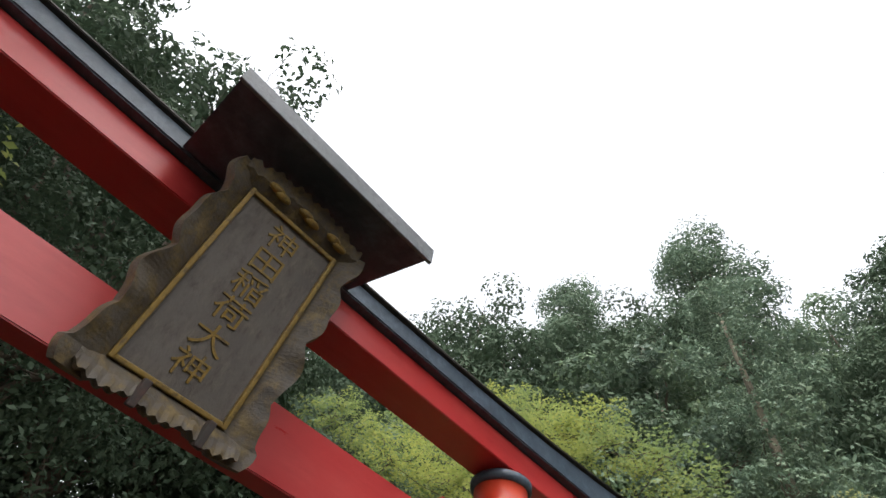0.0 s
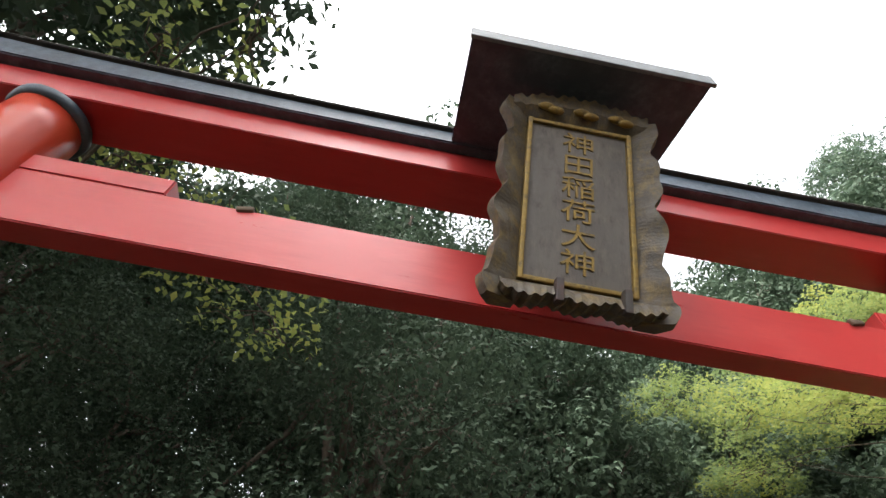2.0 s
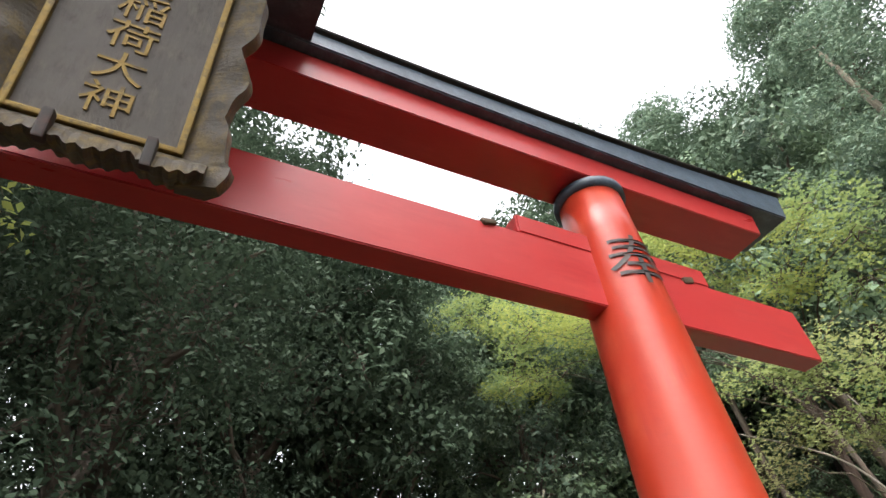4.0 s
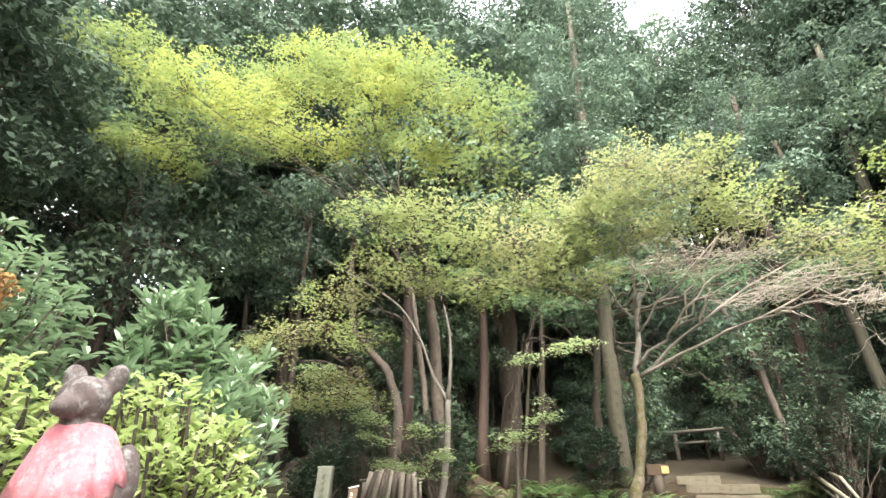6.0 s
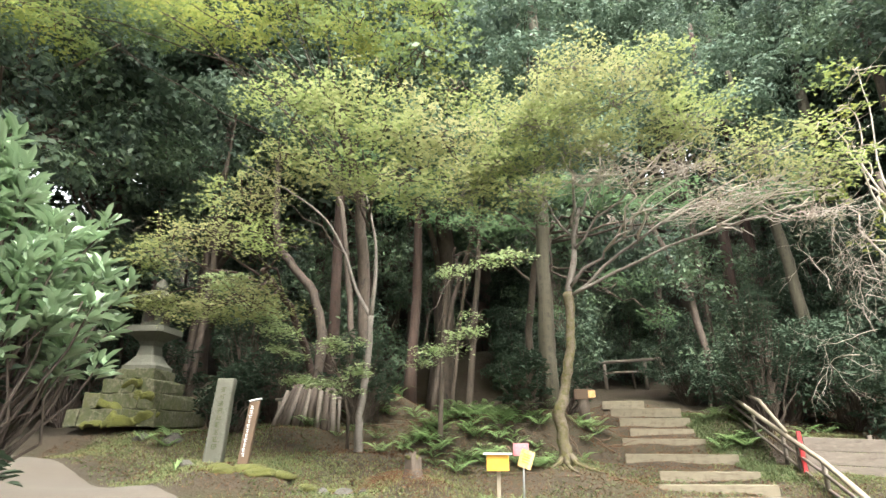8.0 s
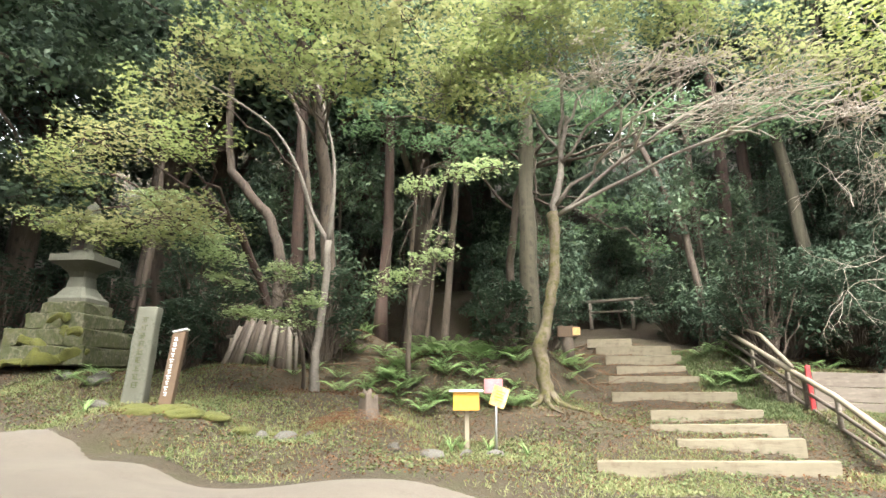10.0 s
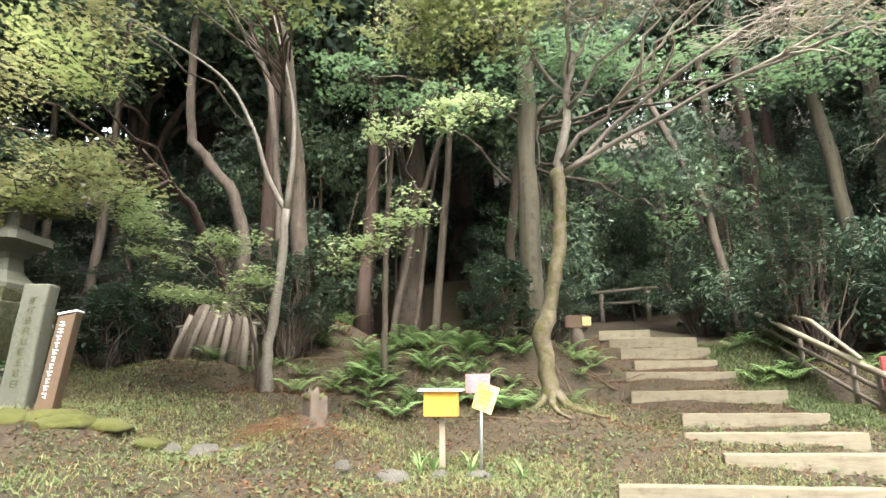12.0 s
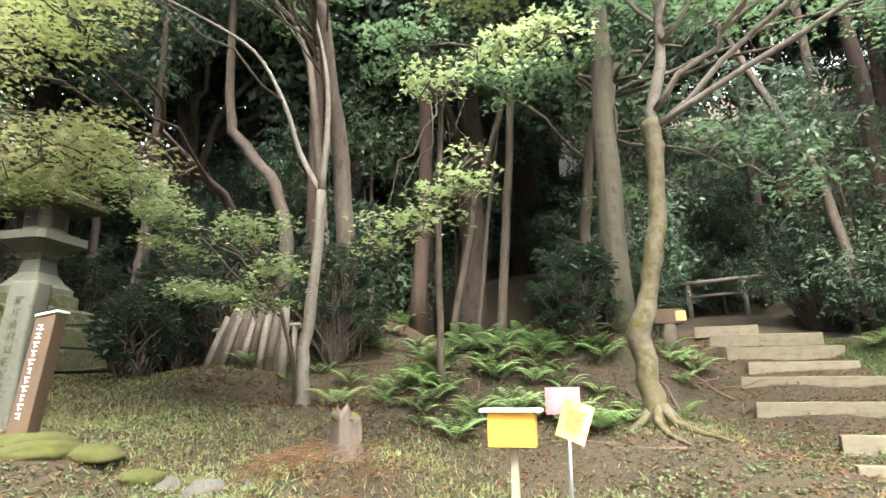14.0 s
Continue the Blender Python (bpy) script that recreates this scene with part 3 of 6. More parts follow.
def beam(name, x0, x1, y0, y1, z0, z1, mat, lift=0.0, bevel=0.006, label="", flare=0.0, swell=0.0):
    """A beam along y whose ends rise by lift, and thicken upwards by swell."""
    bm = bmesh.new()
    n = 25
    rings = []
    for i in range(n):
        s = i / (n - 1) * 2 - 1
        y = (y0 + y1) / 2 + s * (y1 - y0) / 2
        up = lift * abs(s) ** 2.6
        q = flare * s
        rings.append([bm.verts.new(at_torii(*p)) for p in ((x0, y, z0 + up), (x1, y, z0 + up), (x1, y + q, z1 + up + swell * abs(s) ** 2.6), (x0, y + q, z1 + up + swell * abs(s) ** 2.6))])
    for a, b in zip(rings, rings[1:]):
        for k in range(4):
            bm.faces.new((a[k], a[(k + 1) % 4], b[(k + 1) % 4], b[k]))
    bm.faces.new(rings[0][::-1])
    bm.faces.new(rings[-1])
    bmesh.ops.recalc_face_normals(bm, faces=bm.faces[:])
    edges = [e for e in bm.edges if len(e.link_faces) == 2 and e.calc_face_angle(0) > 0.6]
    bmesh.ops.bevel(bm, geom=edges, offset=bevel, segments=2, affect="EDGES")
    return part(name, bm, mat, torii, label)


for y in (TYR, TYL):
    g0 = ground_z(TX, y)
    col = tube("column", [at_torii(TX, y, g0 - 0.2)] + [at_torii(TX, y, g0 + 0.5 + i * 0.25) for i in range(11)] + [at_torii(TX, y, 3.6)], np.linspace(0.206, 0.128, 13), M_VERMILION, torii, 48, "vermilion-lacquered round column")
    tube("column_base", [at_torii(TX, y, g0 - 0.15), at_torii(TX, y, g0 + 0.30), at_torii(TX, y, g0 + 0.33)], [0.225, 0.22, 0.208], M_BLACK, col, 40, "black-painted column foot")
    tube("column_ring", [at_torii(TX, y, 3.542), at_torii(TX, y, 3.552), at_torii(TX, y, 3.582), at_torii(TX, y, 3.592)], [0.132, 0.148, 0.149, 0.138], M_BLACK, col, 40, "black metal ring under the beam")
beam("tie_beam", -0.385, -0.295, TYL - 0.95, TYR + 0.95, 2.970, 3.216, M_RED, bevel=0.004)
beam("lower_lintel", -0.412, -0.222, TYL - 0.95, TYR + 0.95, 3.592, 3.735, M_RED, 0.03, 0.004, flare=0.03)
beam("upper_lintel", -0.452, -0.178, TYL - 1.2, TYR + 1.2, 3.737, 3.825, M_BLACK, 0.05, 0.006, "black copper-clad top beam", 0.06, 0.10)
beam("lintel_cap", -0.475, -0.160, TYL - 1.25, TYR + 1.25, 3.827, 3.842, M_DARKWOOD, 0.155, 0.004, "dark shingled cap of the top beam", 0.05)
for y, s, pegs in ((TYR, 1, (-0.56, 0.34)), (TYL, -1, (-0.86, 0.34))):
    for d, w in ((-1, 0.34 if s > 0 else 0.50), (1, 0.36)):
        bm = bmesh.new()
        yy = y + s * d * (0.10 + w / 2)
        add_box(bm, 0.094, w, 0.09, at_torii(-0.340, yy, 3.262))
        bmesh.ops.bevel(bm, geom=bm.edges[:], offset=0.006, segments=2, affect="EDGES")
        part("wedge", bm, M_RED, torii)
    for d in pegs:
        bm = box_bm(0.034, 0.058, 0.028, 0.008)
        roughen(bm, 0.006, 30, d)
        bm.transform(Matrix.Translation(at_torii(-0.302, y + s * d, 3.217)) @ Matrix.Rotation(radians(12), 4, "X"))
        part("peg", bm, M_POSTWOOD, torii, "dark weathered peg end")


# ---- lettering ----
def letters(text, size, depth):
    """A bmesh of the built-in font's glyphs, centred, in the xy plane."""
    cu = bpy.data.curves.new("lettering", "FONT")
    cu.body, cu.size, cu.extrude, cu.align_x, cu.align_y = text, size, depth, "CENTER", "CENTER"
    ob = bpy.data.objects.new("lettering", cu)
    scene.collection.objects.link(ob)
    bpy.context.view_layer.update()
    me = ob.evaluated_get(bpy.context.evaluated_depsgraph_get()).to_mesh()
    bm = bmesh.new()
    bm.from_mesh(me)
    bpy.data.objects.remove(ob)
    bpy.data.curves.remove(cu)
    return bm


bm = letters("奉", 0.25, 0.0)
bmesh.ops.subdivide_edges(bm, edges=[e for e in bm.edges if e.calc_length() > 0.03], cuts=3)
face_to = radians(-8)
for v in bm.verts:
    a = v.co.x / 0.143 + face_to
    r = 0.1450 - (v.co.y) * 0.025
    v.co = Vector(at_torii(TX + r * math.cos(a), TYR + r * math.sin(a), 3.12 + v.co.y))
part("painted_letter", bm, M_INK, torii, "brushed black character")

# ---- plaque with its small roof ----
PY = -6.035
plaque = thing("shrine_plaque", (-0.25, PY, 2.85), "carved weathered wooden shrine plaque with worn gilding, tilted forward", "plaque")
lean = Matrix.Translation((0.079, 0, 0.056)) @ Matrix.Rotation(radians(21.6), 4, "Y")


def plaque_part(name, bm, mat, label="", parent=None):
    bm.transform(lean)
    return part(name, bm, mat, parent or plaque, label)


PW, PH = 0.172, 0.60
panel = plaque_part("panel", box_bm(0.03, PW * 2, PH, 0.004, (0, 0, PH / 2 + 0.045)), M_PLAQUE, "grey grained panel")
for s in (-1, 1):
    plaque_part("gilt_strip", box_bm(0.034, 0.016, PH + 0.01, 0.004, (0.012, s * (PW - 0.004), PH / 2 + 0.045)), M_GOLD)
for z in (0.048, PH + 0.042):
    plaque_part("gilt_strip", box_bm(0.032, PW * 2, 0.014, 0.004, (0.011, 0, z)), M_GOLD)


def carved_rim(side):
    """One scalloped, outward-flaring board of the frame: cloud lobes along the outer edge."""
    bm = bmesh.new()
    n = 64
    lo, hi = -0.03, PH + 0.10
    rows = []
    for i in range(n + 1):
        s = i / n
        z = lo + (hi - lo) * s
        lobe = 0.048 + 0.030 * abs(math.sin(s * math.pi * 3.5 + 0.4)) + 0.006 * math.sin(s * math.pi * 11) + 0.012 * (1 - s) + (0.012 if s < 0.08 else 0)
        ridge = 0.003 * math.sin(s * math.pi * 14)
        y1 = side * (PW + 0.004)
        rows.append([bm.verts.new(p) for p in ((0.012, y1, z), (0.035 + ridge, y1 + side * lobe * 0.45, z), (0.055 + ridge * 1.5, y1 + side * lobe, z), (0.015 + ridge, y1 + side * (lobe + 0.012), z), (-0.03, y1 + side * lobe * 0.8, z), (-0.03, y1, z))])
    for a, b in zip(rows, rows[1:]):
        for k in range(6):
            bm.faces.new((a[k], a[(k + 1) % 6], b[(k + 1) % 6], b[k]))
    bm.faces.new(rows[0])
    bm.faces.new(rows[-1][::-1])
    bmesh.ops.recalc_face_normals(bm, faces=bm.faces[:])
    return bm


def carved_rail(top):
    bm = bmesh.new()
    n = 64
    rows = []
    half = PW + 0.06
    for i in range(n + 1):
        s = i / n * 2 - 1
        y = s * half
        if top:
            h = 0.055 + 0.040 * math.cos(s * 1.5) + 0.014 * abs(math.sin(s * math.pi * 2.5)) + 0.006 * math.sin(s * 40)
            z0 = PH + 0.05
        else:
            h = -(0.05 + 0.018 * abs(math.sin(s * math.pi * 1.5 + 1.57)) + 0.005 * math.sin(s * 46))
            z0 = 0.04
        fl = 0.045 if top else 0.075
        rows.append([bm.verts.new(p) for p in ((0.012, y, z0), (0.02 + fl * 0.5, y, z0 + h * 0.5), (fl, y, z0 + h), (fl - 0.03, y, z0 + h * 1.08), (-0.03, y, z0 + h * 0.9), (-0.03, y, z0))])
    for a, b in zip(rows, rows[1:]):
        for k in range(6):
            bm.faces.new((a[k], a[(k + 1) % 6], b[(k + 1) % 6], b[k]))
    bm.faces.new(rows[0])
    bm.faces.new(rows[-1][::-1])
    bmesh.ops.recalc_face_normals(bm, faces=bm.faces[:])
    return bm


for s in (-1, 1):
    plaque_part("carved_side", carved_rim(s), M_CARVED, "scalloped cloud-carved side board")
plaque_part("carved_head", carved_rail(True), M_CARVED, "carved crest board")
plaque_part("carved_foot", carved_rail(False), M_CARVED, "carved foot board with gilt remains")
for s in (-0.07, 0.12):
    plaque_part("iron_strap", box_bm(0.03, 0.022, 0.07, 0.004, (0.068, s, 0.0)), M_INK)
for s in (-1, 0, 1):
    for k in range(2):
        bm = bmesh.new()
        bmesh.ops.create_uvsphere(bm, u_segments=12, v_segments=8, radius=1, matrix=Matrix.Translation((0.045, s * 0.12 + 0.03 * k, PH + 0.09 - 0.01 * k)) @ Matrix.Diagonal((0.014, 0.03, 0.014, 1)))
        plaque_part("cloud_curl", bm, M_GOLD)
for i, ch in enumerate("神田稲荷大神"):
    bm = letters(ch, 0.108, 0.002)
    bm.transform(Matrix.Translation((0.0175, 0, PH + 0.045 - 0.075 - i * 0.09)) @ Matrix(((0, 0, 1, 0), (1, 0, 0, 0), (0, 1, 0, 0), (0, 0, 0, 1))) @ Matrix.Diagonal((1.05, 0.82, 1, 1)))
    plaque_part("gilt_letter", bm, M_GOLD, "", panel)
roof_top = thing("plaque_roof", (-0.19, PY, 3.715), "small black copper-clad roof over the plaque", "roof")
bm = bmesh.new()
verts = [bm.verts.new(p) for p in ((-0.05, -0.40, 0.05), (-0.05, 0.40, 0.05), (0.46, 0.41, -0.10), (0.46, -0.41, -0.10))]
top = [bm.verts.new(v.co + Vector((0, 0, 0.04))) for v in verts]
bm.faces.new(verts[::-1])
bm.faces.new(top)
for k in range(4):
    bm.faces.new((verts[k], verts[(k + 1) % 4], top[(k + 1) % 4], top[k]))
bmesh.ops.recalc_face_normals(bm, faces=bm.faces[:])
bmesh.ops.bevel(bm, geom=bm.edges[:], offset=0.004, segments=2, affect="EDGES")
part("roof_board", bm, M_BLACK, roof_top)
bm = box_bm(0.014, 0.83, 0.075, 0.003, (0.470, 0, -0.085))
part("front_edge", bm, M_EDGE, roof_top, "grey metal edging")

# ---- steps ----
STEPS = [(5.30, -0.02, 2.40, 0.215, 0.30), (6.08, 0.90, 2.30, 0.405, 0.45), (6.77, 0.62, 2.28, 0.53, 0.57), (7.55, 0.66, 2.18, 0.69, 0.71), (8.70, 0.08, 2.05, 0.935, 0.945),
         (9.90, 0.00, 1.64, 1.22, 1.21), (10.80, 0.14, 1.50, 1.44, 1.42), (11.60, -0.10, 1.50, 1.70, 1.68), (12.40, -0.34, 1.36, 1.97, 1.94), (13.30, -0.60, 0.50, 2.21, 2.20)]
for k, (y, x0, x1, z0, z1) in enumerate(STEPS):
    w = x1 - x0
    bm = box_bm(w, 0.13, 0.22, 0.012, (0, 0, 0), 2)
    bmesh.ops.subdivide_edges(bm, edges=[e for e in bm.edges if e.calc_length() > 0.5], cuts=9)
    for v in bm.verts:
        v.co.z += (z1 - z0) * v.co.x / w
    roughen(bm, 0.008, 6, k)
    ob = part("timber_step", bm, M_TIMBER)
    ob.matrix_basis = pose((x0 + x1) / 2, y + 0.06, (z0 + z1) / 2 - 0.11, 0, 0, random.uniform(-1.5, 1.5))
    tagged(ob, "worn squared timber step edge set in earth", "step", "timber steps up the slope")

# ---- railing beside the steps ----
railing = thing("pole_railing", (2.8, 8.6, ground_z(2.8, 8.6)), "grey weathered pole railing on short posts beside the steps", "railing")


def rel(o, p):
    return tuple(np.array(p) - np.array(o.matrix_basis.translation))


TOP = [(3.13, 5.98, 0.47), (2.97, 7.2, 0.925), (2.76, 8.6, 1.345), (2.32, 11.4, 2.25)]
for dz, r, s in ((0, 0.042, 0), (-0.20, 0.028, 0.05), (-0.40, 0.026, 0.1)):
    line = [rel(railing, (x + 0.02 * (dz != 0), y + s, z + dz * (1 if i else 0.7))) for i, (x, y, z) in enumerate(TOP)]
    rng = np.random.default_rng(5)
    pts = np.concatenate([bend(line[i], line[i + 1], 5, 0, 0.006, rng)[:-1] for i in range(3)] + [np.array(line[-1:])])
    tube("rail", pts, np.full(len(pts), r), M_GREYWOOD if dz else M_PALEWOOD, railing, 10, "", 0.04, rng)
tube("loose_pole", [rel(railing, p) for p in ((2.55, 10.9, 2.2), (2.72, 9.8, 1.95), (2.80, 8.3, 1.33))], [0.03, 0.034, 0.028], M_PALEWOOD, railing, 8)
for (x, y, z) in ((3.11, 6.1, 0.48), (2.97, 7.2, 0.91), (2.84, 8.05, 1.17), (2.76, 8.6, 1.33), (2.55, 9.95, 1.77), (2.34, 11.3, 2.2)):
    tube("rail_post", [rel(railing, (x + 0.03, y, ground_z(x, y) - 0.1)), rel(railing, (x + 0.03, y, z + 0.02))], [0.036, 0.032], M_GREYWOOD, railing, 10)

# ---- plank fence beside the railing ----
fence = thing("plank_fence", (3.6, 7.95, 0.62), "low grey plank fence with a red-painted end post", "fence")
for i in range(3):
    bm = box_bm(1.9, 0.03, 0.205, 0.006, (0.30, 0.0, 0.12 + i * 0.212 - 0.02), 1)
    bmesh.ops.subdivide_edges(bm, edges=[e for e in bm.edges if e.calc_length() > 1], cuts=6)
    for v in bm.verts:
        v.co.z -= 0.07 * (v.co.x + 0.65) / 1.9
    roughen(bm, 0.006, 5, i)
    part("plank", bm, M_GREYWOOD, fence)
part("end_post", box_bm(0.06, 0.06, 0.75, 0.006, (-0.70, -0.03, 0.34)), M_RED, fence, "red-painted end post")
for x in (0.3, 1.15):
    part("back_post", box_bm(0.07, 0.06, 0.8, 0.008, (x, 0.05, 0.25)), M_GREYWOOD, fence)

# ---- stone marker and wooden post ----
gz = ground_z(-5.7, 4.07)
marker = thing("stone_marker", (-5.7, 4.07, gz), "tall pale stone marker with worn engraved characters, leaning slightly", "stone marker", turn=24)
bm = box_bm(0.27, 0.20, 1.40, 0.03, (0, 0, 0.56), 3)
bmesh.ops.subdivide_edges(bm, edges=[e for e in bm.edges if e.calc_length() > 0.15], cuts=5)
for v in bm.verts:
    v.co.x *= 1.05 - 0.10 * v.co.z / 1.2
    v.co.x += 0.045 * v.co.z
roughen(bm, 0.012, 4, 3)
stone_body = part("stone_body", bm, M_STONE, marker, "", True)
rng = random.Random(4)
for i in range(9):
    for j in range(3):
        bm = box_bm(rng.uniform(0.03, 0.085), 0.006, 0.012, 0, (rng.uniform(-0.015, 0.015), 0, 0.03 * (j - 1)))
        add_box(bm, 0.011, 0.006, 0.06, (rng.uniform(-0.03, 0.03), 0, 0))
        bm.transform(Matrix.Translation((0.045 * (1.05 - i * 0.11), -0.104, 1.08 - i * 0.105)))
        part("engraved_stroke", bm, M_MOSSSTONE, stone_body)
gz = ground_z(-5.0, 3.88)
post = thing("wooden_sign_post", (-5.0, 3.88, gz), "brown wooden marker post with white lettering and a slanted white cap", "sign post", turn=30)
bm = box_bm(0.15, 0.15, 1.05, 0.008, (0, 0, 0.425))
for v in bm.verts:
    v.co.x += 0.09 * v.co.z
    if v.co.z > 0.6:
        v.co.z += 0.25 * v.co.x - 0.02
post_body = part("post_body", bm, M_POSTWOOD, post)
bm = box_bm(0.17, 0.17, 0.02, 0.004, (0, 0, 0))
bm.transform(Matrix.Translation((0.088, 0, 0.972)) @ Matrix.Rotation(radians(-13), 4, "Y"))
part("cap", bm, M_WHITE, post, "white-painted slanted cap")
for i in range(11):
    bm = box_bm(rng.uniform(0.03, 0.05), 0.004, 0.012, 0, (0, 0, 0.018))
    add_box(bm, rng.uniform(0.02, 0.05), 0.004, 0.010, (0, 0, -0.012))
    add_box(bm, 0.009, 0.004, 0.05, (rng.uniform(-0.012, 0.012), 0, 0))
    bm.transform(Matrix.Translation((0.09 * (0.86 - i * 0.066) - 0.02, -0.0765, 0.86 - i * 0.066)))
    part("painted_letter", bm, M_WHITE, post_body)

# ---- notice box and notice stake ----
gz = ground_z(-1.48, 4.95)
nb = thing("notice_box", (-1.48, 4.95, gz), "yellow wooden leaflet box with a white lid on a pale post", "notice box", turn=10)
part("box_post", box_bm(0.05, 0.045, 0.66, 0.004, (0, 0.05, 0.24)), M_PALEWOOD, nb)
box_body = part("box_body", box_bm(0.31, 0.10, 0.205, 0.006, (0, 0, 0.575)), M_YELLOW, nb)
part("lid", box_bm(0.40, 0.15, 0.022, 0.004, (0, -0.01, 0.70)), M_WHITE, box_body, "white-painted lid")
part("lid_block", box_bm(0.29, 0.10, 0.02, 0.002, (0, 0, 0.684)), M_YELLOW, box_body)
gz = ground_z(-1.15, 5.05)
ns = thing("notice_stake", (-1.15, 5.05, gz), "pink and orange laminated notices on a thin metal stake", "notice", turn=10)
tube("stake", [(0, 0, -0.1), (0.01, 0, 0.4), (0.02, 0, 0.74)], [0.013, 0.013, 0.013], M_STEEL, ns, 10)


def sheet(w, h, curl, seed):
    bm = bmesh.new()
    bmesh.ops.create_grid(bm, x_segments=10, y_segments=10, size=0.5)
    r = bmesh.ops.extrude_face_region(bm, geom=bm.faces[:])
    for v in [q for q in r["geom"] if isinstance(q, bmesh.types.BMVert)]:
        v.co.z += 0.02
    for v in bm.verts:
        d = v.co.z * 0.2
        v.co = Vector((v.co.x * w, -d + curl * v.co.x * v.co.y + 0.01 * math.sin(v.co.x * 7 + seed), v.co.y * h))
    return bm


bm = sheet(0.22, 0.17, 0.05, 1)
bm.transform(Matrix.Translation((-0.015, 0.02, 0.775)))
part("pink_sheet", bm, M_PINK, ns, "faded pink sheet")
bm = sheet(0.19, 0.24, 0.10, 2)
bm.transform(Matrix.Translation((0.055, -0.03, 0.65)) @ Matrix.Rotation(radians(19), 4, "Y"))
orange_sheet = part("orange_sheet", bm, M_PAPER, ns, "sun-bleached orange sheet with unreadable print")
for i in range(4):
    bm = box_bm(0.11 - 0.02 * (i % 2), 0.003, 0.012, 0, (0, -0.006, 0.06 - i * 0.035))
    bm.transform(Matrix.Translation((0.055, -0.035, 0.65)) @ Matrix.Rotation(radians(19), 4, "Y"))
    part("print_bar", bm, M_YELLOW, orange_sheet)

# ---- stone lantern on its stepped base ----
lz = ground_z(-9.5, 6.1) - 0.05
lantern = thing("stone_lantern", (-9.6, 6.1, lz), "old stone lantern on a mossy stepped base of stone blocks", "stone lantern", turn=14)
lantern.scale = (0.74, 0.74, 0.95)
z = 0.0
for w, h, k in ((2.6, 0.36, 5), (2.1, 0.34, 4), (1.55, 0.30, 3), (1.15, 0.24, 2)):
    rr = random.Random(int(w * 10))
    cuts = [0] + sorted(rr.uniform(0.12, 0.88) for _ in range(k - 1)) + [1]
    cuts = [i / k + (rr.uniform(-0.05, 0.05) if 0 < i < k else 0) for i in range(k + 1)]
    for a, b in zip(cuts, cuts[1:]):
        bm = box_bm((b - a) * w - 0.012, w * 0.97, h - 0.01, 0.025, (-w / 2 + (a + b) / 2 * w, rr.uniform(-0.02, 0.02), z + h / 2), 2)
        bmesh.ops.subdivide_edges(bm, edges=[e for e in bm.edges if e.calc_length() > 0.2], cuts=2)
        roughen(bm, 0.05, 2.6, w + a)
        part("base_block", bm, M_MOSSSTONE, lantern)
    z += h


def turned(profile, sides, square=0.0):
    """A stacked shape from (radius, height) rows; square: 1 gives a square plan."""
    bm = bmesh.new()
    rings = []
    for r, zz in profile:
        ring = []
        for i in range(sides):
            a = 2 * math.pi * (i + 0.5) / sides
            k = 1 / max(abs(math.cos(a)), abs(math.sin(a))) if square else 1
            ring.append(bm.verts.new((r * math.cos(a) * k, r * math.sin(a) * k, zz)))
        rings.append(ring)
    for a, b in zip(rings, rings[1:]):
        for i in range(sides):
            bm.faces.new((a[i], a[(i + 1) % sides], b[(i + 1) % sides], b[i]))
    bm.faces.new(rings[0][::-1])
    bm.faces.new(rings[-1])
    return bm


for k, (mx, my, mz, mr) in enumerate(((0.3, -1.32, 0.1, 0.5), (0.9, -1.2, 0.2, 0.42), (-0.2, -1.1, 0.42, 0.35), (0.65, -1.0, 0.62, 0.34), (0.2, -0.75, 0.92, 0.28), (-0.5, -1.3, 0.05, 0.3))):
    bm = bmesh.new()
    bmesh.ops.create_icosphere(bm, subdivisions=3, radius=1, matrix=Matrix.Translation((mx, my, mz)) @ Matrix.Diagonal((mr, mr * 0.26, mr * 0.30, 1)))
    roughen(bm, 0.16, 4, k)
    part("moss_patch", bm, M_MOSS, lantern, "thick green moss on the base", True)
part("shaft", turned([(0.52, z), (0.52, z + 0.09), (0.42, z + 0.16), (0.27, z + 0.34), (0.23, z + 0.55), (0.27, z + 0.66), (0.40, z + 0.74)], 32, 1), M_STONE, lantern, "flaring pale stone shaft")
part("platform", turned([(0.36, z + 0.74), (0.62, z + 0.84), (0.62, z + 0.98), (0.40, z + 1.02)], 32, 1), M_STONE, lantern)
bm = turned([(0.33, z + 1.02), (0.33, z + 1.45)], 16, 1)
fire_box = part("fire_box", bm, M_STONE, lantern)
# Ink-black slabs stand for the shade inside the four openings.
for s in (-1, 1):
    part("opening_shade_slab", box_bm(0.02, 0.3, 0.26, 0.01, (s * 0.335, 0, z + 1.23)), M_INK, fire_box)
    part("opening_shade_slab", box_bm(0.3, 0.02, 0.26, 0.01, (0, s * 0.335, z + 1.23)), M_INK, fire_box)
part("lantern_roof", turned([(0.40, z + 1.45), (0.86, z + 1.50), (0.88, z + 1.60), (0.55, z + 1.72), (0.22, z + 1.88)], 32, 1), M_MOSSSTONE, lantern, "mossy stone cap roof")
part("finial", turned([(0.16, z + 1.88), (0.2, z + 1.96), (0.15, z + 2.08), (0.03, z + 2.2)], 16), M_STONE, lantern)


